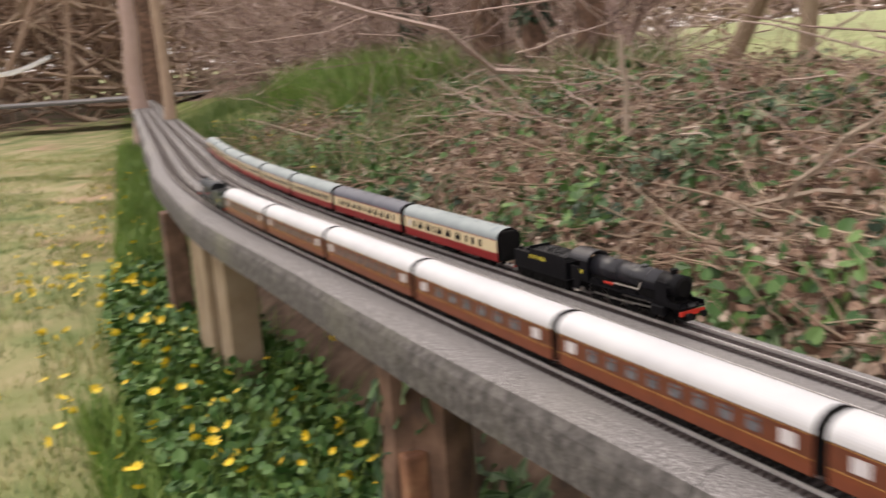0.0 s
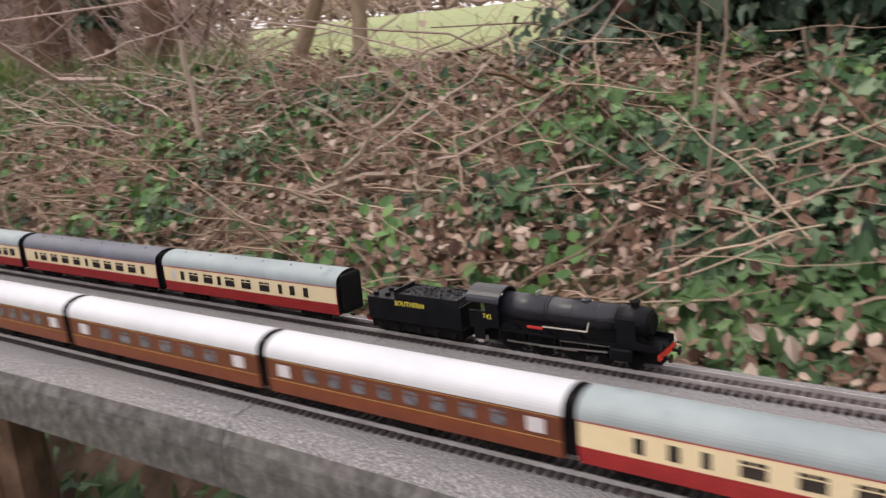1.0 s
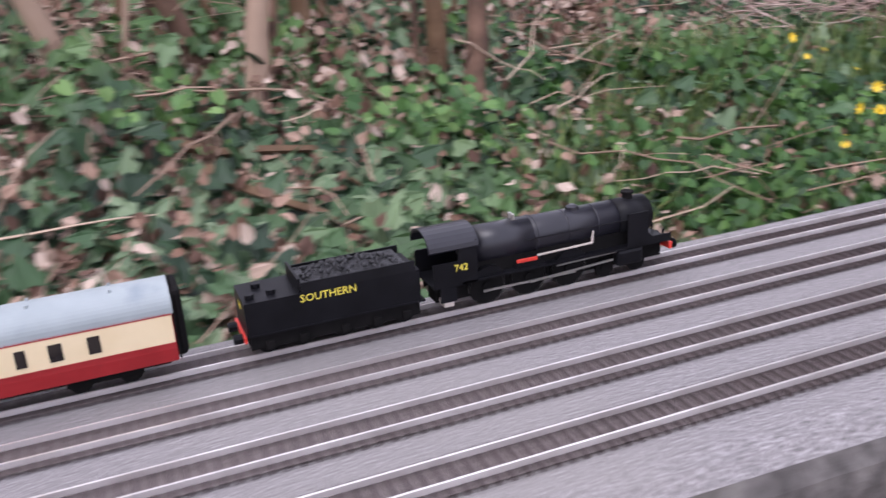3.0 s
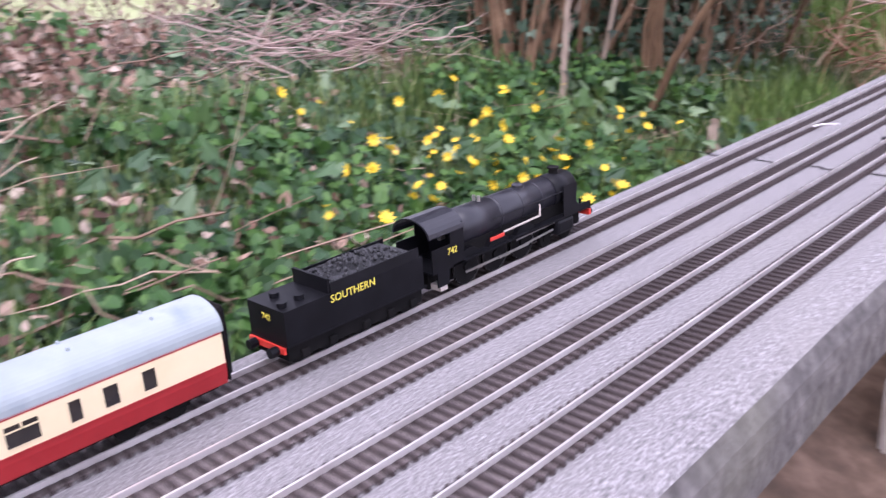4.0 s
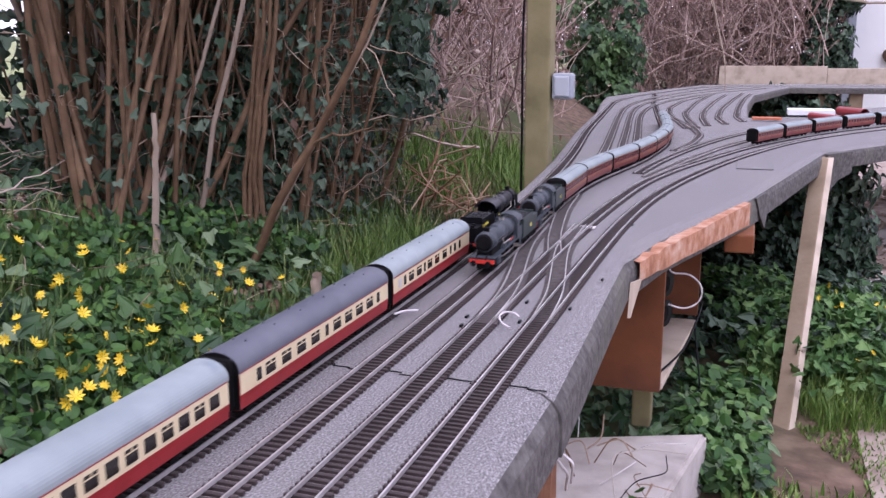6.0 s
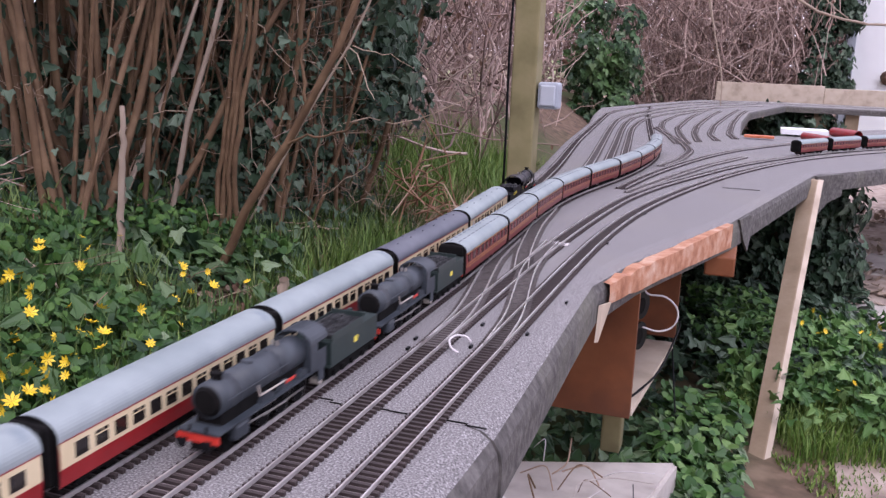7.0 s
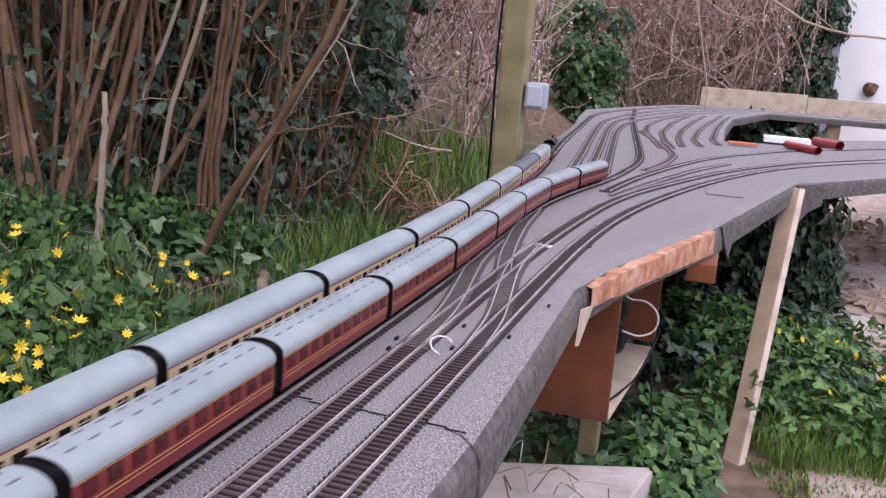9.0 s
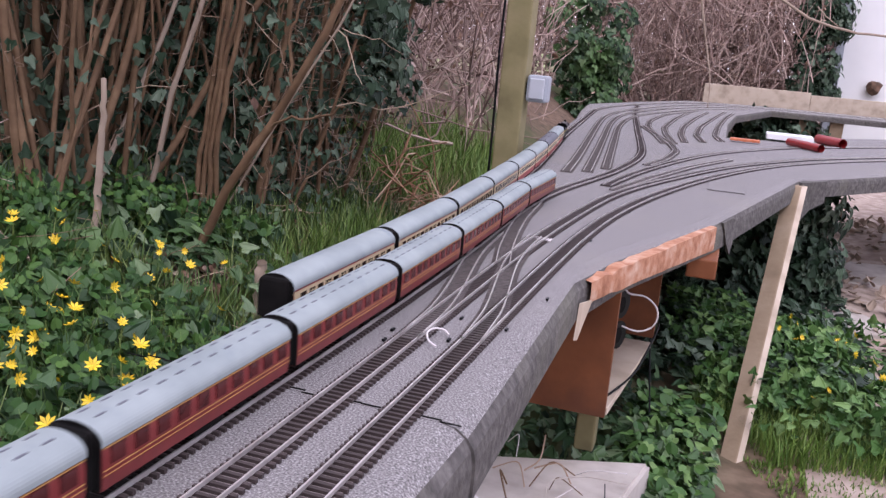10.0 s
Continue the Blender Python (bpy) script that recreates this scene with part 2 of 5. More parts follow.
def bend(y):
    d = np.maximum(-2.0 - np.asarray(y, float), 0)
    return -np.where(d < 1.4, .059 * d * d, .1156 + .165 * (d - 1.4))


YG = np.linspace(-16, 9, 2501)


def smooth_line(knots, window=41):
    ky, kx = zip(*knots)
    x = np.interp(YG, ky, kx)
    pad = window // 2
    x = np.convolve(np.pad(x, pad, mode="edge"), np.ones(window) / window, "valid")
    return x + bend(YG)


LINE = {
    "A": smooth_line([(-16, -.1554), (1.2, -.1554), (1.45, -.16), (1.75, -.183), (2.05, -.206), (2.5, -.25), (3.3, -.35), (5.1, -.53), (9, -.9)]),
    "B": smooth_line([(-16, -.1036), (1.2, -.1036), (1.5, -.113), (1.85, -.13), (2.1, -.115), (2.4, -.065), (2.9, -.045), (3.3, -.09), (3.83, -.16), (5.2, -.33), (9, -.7)]),
    "C": smooth_line([(-16, -.0518), (1.4, -.0518), (1.55, -.049), (1.75, -.04), (1.95, -.028), (2.17, -.006), (2.32, .034), (2.5, .078), (2.79, .155), (3.0, .225), (3.443, .42), (4.3, .95), (9, 3.8)]),
    "D": smooth_line([(-16, 0), (1.5, 0), (1.72, .006), (1.93, .024), (2.13, .055), (2.34, .097), (2.57, .15), (2.8, .216), (3.05, .3), (3.26, .392), (3.63, .6), (9, 4.4)]),
    "E": smooth_line([(-16, -.06), (1.95, -.058), (2.1, -.052), (2.376, -.033), (2.642, .006), (2.928, .058), (3.225, .126), (3.468, .209), (3.925, .412), (4.578, .834), (9, 3.6)]),
}
RAIL_TOP = 0.0058


def track_x(line, y):
    return float(np.interp(y, YG, LINE[line]))


# ---------- ground ----------
def ground_z(x, y):
    x, y = np.asarray(x, float), np.asarray(y, float)
    xs = x - bend(y)
    near = np.interp(xs, [-900, -40, -6, -2.6, -1.9, -1.5, -1.2, -.95, -.7, -.45, -.25, -.05, 3], [24, 1.3, .0, -.03, -.02, -.05, -.12, -.22, -.30, -.36, -.44, -.485, -.50])
    back = np.interp(xs, [-900, -40, -6, -2.6, -1.9, -1.4, -.9, -.5, -.3, -.1, 3], [24, 1.4, .08, .10, .12, .06, -.06, -.17, -.26, -.40, -.44])
    w = np.clip((y + .2) / 1.4, 0, 1)
    far = np.clip((y - 3.2) / 1.5, 0, 1) * np.clip((x + 1.5) / 1.0, 0, 1)
    z = back * (1 - w) + near * w
    z = z * (1 - far) + (-.45) * far
    return z + .018 * np.sin(3.1 * x + 1.7 * y) * np.sin(2.3 * y - x) + .012 * np.sin(9 * x + 4 * y)


def ground_normal(x, y):
    e = .03
    n = np.stack([-(ground_z(x + e, y) - ground_z(x - e, y)) / (2 * e), -(ground_z(x, y + e) - ground_z(x, y - e)) / (2 * e), np.ones(len(x))], 1)
    return n / np.linalg.norm(n, axis=1, keepdims=True)


def grid_mesh(name, xs, ys, mat, lift=0.0):
    X, Y = np.meshgrid(xs, ys)
    Z = ground_z(X, Y) + lift
    v = np.stack([X, Y, Z], -1).reshape(-1, 3)
    nx = len(xs)
    i, j = np.meshgrid(np.arange(nx - 1), np.arange(len(ys) - 1))
    b = (j * nx + i).ravel()
    return raw_mesh(name, v, np.stack([b, b + 1, b + nx + 1, b + nx], 1), mat, smooth=True)


gx = np.concatenate([-np.geomspace(900, 6.5, 26), np.linspace(-6, 4, 134), np.geomspace(4.5, 900, 24)])
gy = np.concatenate([-np.geomspace(900, 14.5, 22), np.linspace(-14, 10, 200), np.geomspace(10.6, 900, 22)])
ground = tagged(grid_mesh("ground", gx, gy, GROUND), "dark soil with leaf litter under ivy and grass", "ground", kind="structure")
ground.data.materials.append(FIELD)
for poly in ground.data.polygons:
    if poly.center.x - float(bend(min(poly.center.y, 0))) * (poly.center.y > -30) < -3.3 and poly.center.x < -3.0:
        poly.material_index = 1

# lawn path beside the line and the meadow beyond the bank: thin sheets just above the soil
LY = np.linspace(-16, -1.2, 100)
LX = np.linspace(0, 5.6, 60)[None] + (.19 + bend(LY) + .03 * np.sin(5 * LY))[:, None]
LB_ = (np.arange(99)[:, None] * 60 + np.arange(59)[None]).ravel()
lawn = tagged(raw_mesh("lawn", np.stack([LX, np.repeat(LY[:, None], 60, 1), ground_z(LX, np.repeat(LY[:, None], 60, 1)) + .012], -1).reshape(-1, 3), np.stack([LB_, LB_ + 1, LB_ + 61, LB_ + 60], 1), LAWN, smooth=True), "worn lawn path, green and straw-coloured with bare patches", "lawn", kind="structure")
far_lawn = tagged(grid_mesh("lawn", np.linspace(-2.4, .19, 40), np.linspace(-16, -4.2, 90), MOSS, .006), "mossy green lawn beyond the bend of the line", "lawn", kind="structure")
path = tagged(grid_mesh("dirt_path", np.linspace(.42, 5, 50), np.linspace(-1.2, 7, 90), DIRT, .006), "bare brown earth path with short grass", "path", kind="structure")


# ---------- baseboards ----------
def left_edge(y):
    return np.interp(y, YG, LINE["A"]) - .05


def board(outline, label, z0=-.053):
    """A felt-covered board: plan outline, rounded top edge, felt turned down over the side."""
    bm = bmesh.new()
    vs = [bm.verts.new((x, y, 0)) for x, y in outline]
    f = bm.faces.new(vs)
    if f.normal.z < 0 or (f.normal_update() or f.normal.z < 0):
        f.normal_flip()
    ext = bmesh.ops.extrude_face_region(bm, geom=[f])
    low = [v for v in ext["geom"] if isinstance(v, bmesh.types.BMVert)]
    for v in low:
        v.co.z = z0
    bmesh.ops.recalc_face_normals(bm, faces=bm.faces)
    top = [e for e in bm.edges if all(abs(v.co.z) < 1e-6 for v in e.verts) and abs(e.verts[0].co.y - e.verts[1].co.y) > 1e-5]
    bmesh.ops.bevel(bm, geom=top, offset=.026, segments=4, affect='EDGES', profile=.5)
    bmesh.ops.triangulate(bm, faces=[f for f in bm.faces if len(f.verts) > 4])
    ob = part("baseboard", bm, FELT)
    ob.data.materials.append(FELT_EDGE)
    # steep faces take the darker felt, side shade put into its colour
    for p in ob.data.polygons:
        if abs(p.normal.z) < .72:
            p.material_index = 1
    return tagged(ob, label, "baseboard", "railway baseboards")


def strip(y0, y1, n):
    ys = np.linspace(y0, y1, n)
    right = [(float(.056 + bend(y)) + .004 * math.sin(7 * y), float(y)) for y in ys]
    left = [(float(left_edge(y)), float(y)) for y in ys[::-1]]
    return right + left


FELT_LABEL = "grey felt-covered wooden baseboard carrying the model tracks"
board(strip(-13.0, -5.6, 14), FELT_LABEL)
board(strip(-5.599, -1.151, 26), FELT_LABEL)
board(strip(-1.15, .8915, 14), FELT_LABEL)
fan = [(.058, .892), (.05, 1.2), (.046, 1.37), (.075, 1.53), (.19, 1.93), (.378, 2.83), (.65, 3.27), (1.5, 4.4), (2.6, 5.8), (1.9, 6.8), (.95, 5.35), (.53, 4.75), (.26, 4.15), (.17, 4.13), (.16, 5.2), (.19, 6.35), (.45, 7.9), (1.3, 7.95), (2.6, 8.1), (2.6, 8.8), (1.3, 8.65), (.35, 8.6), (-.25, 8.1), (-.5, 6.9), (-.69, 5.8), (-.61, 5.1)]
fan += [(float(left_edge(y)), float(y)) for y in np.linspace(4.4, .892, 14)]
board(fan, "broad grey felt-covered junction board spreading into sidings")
board([(-3.3, -13.6), (-1.7, -12.75), (3, -13.9), (3, -14.4), (-3.3, -14.1)], "far felt-covered board crossing the end of the line", -.04)


# ---------- tracks ----------
def rail_pair(xy, parent, gauge=.0172):
    """Two rails along a plan line."""
    xy = np.asarray(xy)
    t = np.gradient(xy, axis=0)
    t /= np.linalg.norm(t, axis=1, keepdims=True)
    nrm = np.stack([t[:, 1], -t[:, 0]], 1)
    for s in (-1, 1):
        c = xy + nrm * s * gauge / 2
        w, z0, z1 = .0006, .0026, RAIL_TOP
        cols = [np.c_[c - nrm * w, np.full(len(c), z0)], np.c_[c - nrm * w, np.full(len(c), z1)], np.c_[c + nrm * w, np.full(len(c), z1)], np.c_[c + nrm * w, np.full(len(c), z0)]]
        v = np.stack(cols, 1).reshape(-1, 3)
        k = np.arange(len(c) - 1) * 4
        f = np.concatenate([np.stack([k + a, k + a + 1, k + a + 5, k + a + 4], 1) for a in range(3)])
        raw_mesh("rail", v, f, RAIL, parent)


def sleeper_mesh():
    bm = box(-.0142, .0142, -.0014, .0014, .0002, .0029)
    me = bpy.data.meshes.new("sleeper")
    bm.to_mesh(me)
    bm.free()
    me.materials.append(SLEEPER)
    return me


SLEEPER_ME = sleeper_mesh()


def dust_strip(xy, parent, half=.0118):
    xy = np.asarray(xy)
    t = np.gradient(xy, axis=0)
    t /= np.linalg.norm(t, axis=1, keepdims=True)
    nrm = np.stack([t[:, 1], -t[:, 0]], 1)
    v = np.stack([np.c_[xy - nrm * half, np.full(len(xy), .0008)], np.c_[xy + nrm * half, np.full(len(xy), .0008)]], 1).reshape(-1, 3)
    k = np.arange(len(xy) - 1) * 2
    raw_mesh("track_bed", v, np.stack([k, k + 1, k + 3, k + 2], 1), BALLAST, parent)


def joined_sleepers(pts, parent, mat):
    t = np.array([(x, y, z) for x in (-.0142, .0142) for y in (-.0014, .0014) for z in (.0004, .0029)])
    F = np.array([(1, 3, 7, 5), (0, 1, 5, 4), (2, 6, 7, 3), (0, 2, 3, 1), (4, 5, 7, 6)])
    pts = np.asarray(pts)
    c, s = np.cos(pts[:, 2]), np.sin(pts[:, 2])
    v = np.empty((len(pts), 8, 3))
    v[..., 0] = pts[:, 0, None] + c[:, None] * t[:, 0] - s[:, None] * t[:, 1]
    v[..., 1] = pts[:, 1, None] + s[:, None] * t[:, 0] + c[:, None] * t[:, 1]
    v[..., 2] = t[:, 2]
    f = F[None] + (np.arange(len(pts)) * 8)[:, None, None]
    tagged(raw_mesh("sleeper_run", v.reshape(-1, 3), f.reshape(-1, 4), mat, parent), kind="stuff")


def railway_track(xy, label, single=None, spacing=.0071, ties=None):
    """A track: rails, bed and sleepers; sleepers inside the stretch single are separate pieces."""
    xy = np.asarray(xy, float)
    ob = thing("railway_track", label, "railway track", "model railway tracks")
    rail_pair(xy, ob)
    dust_strip(xy, ob)
    seg = np.r_[0, np.cumsum(np.linalg.norm(np.diff(xy, axis=0), axis=1))]
    s = np.arange(spacing / 2, seg[-1], spacing)
    x, y = np.interp(s, seg, xy[:, 0]), np.interp(s, seg, xy[:, 1])
    dx, dy = np.gradient(x), np.gradient(y)
    ang = np.arctan2(dy, dx) - np.pi / 2
    mask = np.zeros(len(s), bool)
    if single:
        mask = (y > single[0]) & (y < single[1])
    for i in np.where(mask)[0]:
        so = new("sleeper", SLEEPER_ME)
        so.parent = ob
        so.matrix_basis = pose(x[i], y[i], 0, 0, 0, math.degrees(ang[i]))
    joined_sleepers(np.stack([x, y, ang], 1)[~mask], ob, ties or SLEEPER)
    return ob


def line_xy(line, y0, y1, step=.04):
    ys = np.arange(y0, y1, step)
    return np.stack([np.interp(ys, YG, LINE[line]), ys], 1)


def curve_xy(pts, n=24):
    pts = np.asarray(pts, float)
    s = np.linspace(0, 1, len(pts))
    u = np.linspace(0, 1, n)
    x, y = np.interp(u, s, pts[:, 0]), np.interp(u, s, pts[:, 1])
    for _ in range(3):
        x[1:-1] = (x[:-2] + 2 * x[1:-1] + x[2:]) / 4
        y[1:-1] = (y[:-2] + 2 * y[1:-1] + y[2:]) / 4
    return np.stack([x, y], 1)


TRACK_LABEL = "model railway track with bright rails on dark brown sleepers"
railway_track(np.r_[line_xy("A", -12.9, 5.1), curve_xy([(-.53, 5.12), (-.535, 5.5), (-.49, 6.0), (-.4, 6.6), (-.22, 7.5), (.1, 8.15), (.6, 8.3), (1.5, 8.35), (2.5, 8.45)], 40)], TRACK_LABEL, (.4, 1.2))
railway_track(line_xy("B", -12.9, 6.2), TRACK_LABEL, (.3, 1.5))
railway_track(line_xy("C", -12.9, 4.9), TRACK_LABEL, (.35, 1.6))
railway_track(line_xy("D", -12.9, 4.6), TRACK_LABEL, (.35, 1.6))
railway_track(line_xy("E", 2.2, 4.9), TRACK_LABEL)


POINTS_LABEL = "model railway turnout with curved bright rails and dark sleepers"
railway_track(curve_xy([(-.0518, 1.04), (-.055, 1.14), (-.068, 1.23), (-.086, 1.33), (-.1, 1.42), (-.108, 1.55)]), POINTS_LABEL, ties=SLEEPER_DUSTY)
railway_track(curve_xy([(0, 1.06), (-.006, 1.16), (-.024, 1.26), (-.042, 1.36), (-.052, 1.46), (-.054, 1.56)]), POINTS_LABEL, ties=SLEEPER_DUSTY)
railway_track(curve_xy([(-.05, 1.36), (-.072, 1.46), (-.09, 1.57), (-.108, 1.7), (-.12, 1.86)]), POINTS_LABEL, ties=SLEEPER_DUSTY)
SIDING_LABEL = "dusty siding track fanning out over the far board"
for pts in (
        [(-.16, 2.35), (-.193, 2.69), (-.27, 3.35), (-.356, 4.09), (-.425, 4.8), (-.40, 5.6), (-.27, 6.6), (-.08, 7.5), (.2, 7.98), (.7, 8.14), (1.6, 8.2)],
        [(-.12, 2.4), (-.155, 2.73), (-.231, 3.41), (-.318, 4.16), (-.368, 4.85), (-.33, 5.5), (-.2, 6.4), (.0, 7.2), (.22, 7.7)],
        [(-.09, 2.5), (-.122, 2.78), (-.199, 3.46), (-.266, 4.04), (-.305, 4.7), (-.27, 5.3), (-.12, 6.3), (.1, 7.0), (.26, 7.4)],
        [(-.03, 3.45), (-.09, 3.8), (-.16, 4.2), (-.2, 4.7), (-.19, 5.4), (-.06, 6.3)],
        [(.0, 3.5), (-.06, 3.9), (-.1, 4.3), (-.11, 5.2), (-.08, 6.1)],
        [(.03, 3.6), (-.01, 4.0), (-.03, 4.5), (-.02, 5.4), (.01, 6.2)],
        [(.09, 3.7), (.05, 4.0), (.04, 4.6), (.07, 5.6), (.11, 6.5)],
        [(.15, 3.85), (.12, 4.1), (.115, 4.8), (.13, 5.7), (.16, 6.4)],
        [(-.19, 4.25), (-.1, 3.85), (-.02, 3.53), (.03, 3.2), (.02, 2.9), (-.01, 2.7)],
        [(-.02, 2.15), (.03, 2.45), (.1, 2.8), (.19, 3.12)]):
    railway_track(curve_xy(pts, 40), SIDING_LABEL, ties=SLEEPER_DUSTY)


# ---------- rolling stock ----------
def wheel_set(y, r, parent, half=.0075, name="wheel"):
    for s in (-1, 1):
        bm = cyl(r, (s * (half - .001), y, r), (s * (half + .0015), y, r), 14)
        cyl(r * .45, (s * (half + .0012), y, r), (s * (half + .0022), y, r), 10, bm=bm)
        part(name, bm, BLACK_MATT, parent)


def coach(name, length, label, lower, upper, roof, lines, windows, frosted=False, band=(.0215, .0372), vents=6, top=.0385, rise=.0128, long_vents=False):
    """A corridor coach on two bogies; origin at rail level under its middle."""
    ob = thing(name, label, "railway coach")
    h, L = .0168, length / 2
    body = part("body", extrude_section([(-h + .001, .0105), (h - .001, .0105), (h, .018), (h, .03), (h - .0008, top), (-h + .0008, top), (-h, .03), (-h, .018)], -L, L), lower, ob)
    arc = [((h + .0004) * math.cos(a), top + rise * math.sin(a) ** .85) for a in np.linspace(0, math.pi, 23)]
    arc = [(x, z) for x, z in arc] + [(-h - .0004, top - .0008), (h + .0004, top - .0008)]
    part("roof", extrude_section(arc, -L - .0008, L + .0008), roof, ob)
    if upper is not None:
        bm = bmesh.new()
        for s in (-1, 1):
            box(min(s * (h - .0012), s * (h + .00025)), max(s * (h - .0012), s * (h + .00025)), -L + .0004, L - .0004, band[0], band[1], bm=bm)
        part("upper_panel", bm, upper, ob)
    for z0, z1, mat in lines:
        bm = bmesh.new()
        for s in (-1, 1):
            box(min(s * (h - .001), s * (h + .0004)), max(s * (h - .001), s * (h + .0004)), -L + .0006, L - .0006, z0, z1, bm=bm)
        part("lining", bm, mat, ob)
    for wy, ww, kind in windows:
        for s in (-1, 1):
            x0, x1 = sorted((s * (h - .001), s * (h + .0006)))
            glass = FROST if kind == 2 else (GLASS_RED if lower is MAROON else GLASS_BLUE if frosted else GLASS)
            pane = part("window", box(x0, x1, wy - ww / 2, wy + ww / 2, .0245, .0338), glass, ob)
            if kind == 1:
                x0, x1 = sorted((s * (h - .001), s * (h + .0009)))
                bm = box(x0, x1, wy - ww / 2, wy + ww / 2, .0312, .0318)
                box(x0, x1, wy - .0004, wy + .0004, .0312, .0338, bm=bm)
                part("window_bar", bm, upper or lower, pane)
    for s in (-1, 1):
        bm = box(-.0135, .0135, min(s * L, s * (L + .0062)), max(s * L, s * (L + .0062)), .011, top + rise * .8, .003)
        part("corridor_connector", bm, BLACK_MATT, ob)
        part("end_panel", extrude_section([(x * 1.0, z) for x, z in [(-h, .0115), (h, .0115), (h, top)] + arc[1:22] + [(-h, top)]], min(s * (L + .0008), s * (L + .0016)), max(s * (L + .0008), s * (L + .0016))), BLACK_MATT, ob)
        bg_ = part("bogie", box(-.0105, .0105, s * (L - .037) - .019, s * (L - .037) + .019, .0045, .0085, .001), BLACK_MATT, ob)
        for d in (-.0125, .0125):
            wheel_set(s * (L - .037) + d, .0062, bg_, .0068)
        cp = cyl(.0011, (0, s * L, .007), (0, s * (L + .0045), .007), 8)
        part("coupling", cp, BLACK, ob)
    part("underframe", box(-.014, .014, -L + .004, L - .004, .0088, .0108), BLACK_MATT, ob)
    part("battery_box", box(-.013, .013, -.02, .012, .0035, .009, .0008), BLACK_MATT, ob)
    for i in range(vents):
        y = -L + (i + .7) * length / (vents + .4)
        for s in (-1, 1):
            if long_vents:
                part("roof_ventilator", box(s * .0052 - .0008, s * .0052 + .0008, y - .004, y + .004, top + rise - .0016, top + rise - .0001, .0003), ROOF_DARK, ob)
            else:
                part("roof_ventilator", cyl(.0011, (s * .005, y, top + rise - .0014), (s * .005, y, top + rise + .0009), 8, .0007), roof, ob)
    return ob


def boiler_section(r, zc, n=20):
    return [(r * math.cos(a), zc + r * math.sin(a)) for a in np.linspace(0, 2 * math.pi, n, endpoint=False)]


def text_mesh(words, size, mat, parent, m, name="lettering"):
    cu = bpy.data.curves.new(name, 'FONT')
    cu.body = words
    cu.size = size
    cu.extrude = .00012
    cu.align_x = 'CENTER'
    cu.align_y = 'CENTER'
    cu.resolution_u = 2
    tmp = new("tmp_text", cu)
    me = bpy.data.meshes.new_from_object(tmp.evaluated_get(bpy.context.evaluated_depsgraph_get()))
    bpy.data.objects.remove(tmp)
    me.materials.clear()
    me.materials.append(mat)
    ob = new(name, me)
    ob.parent = parent
    ob.matrix_basis = m
    return ob


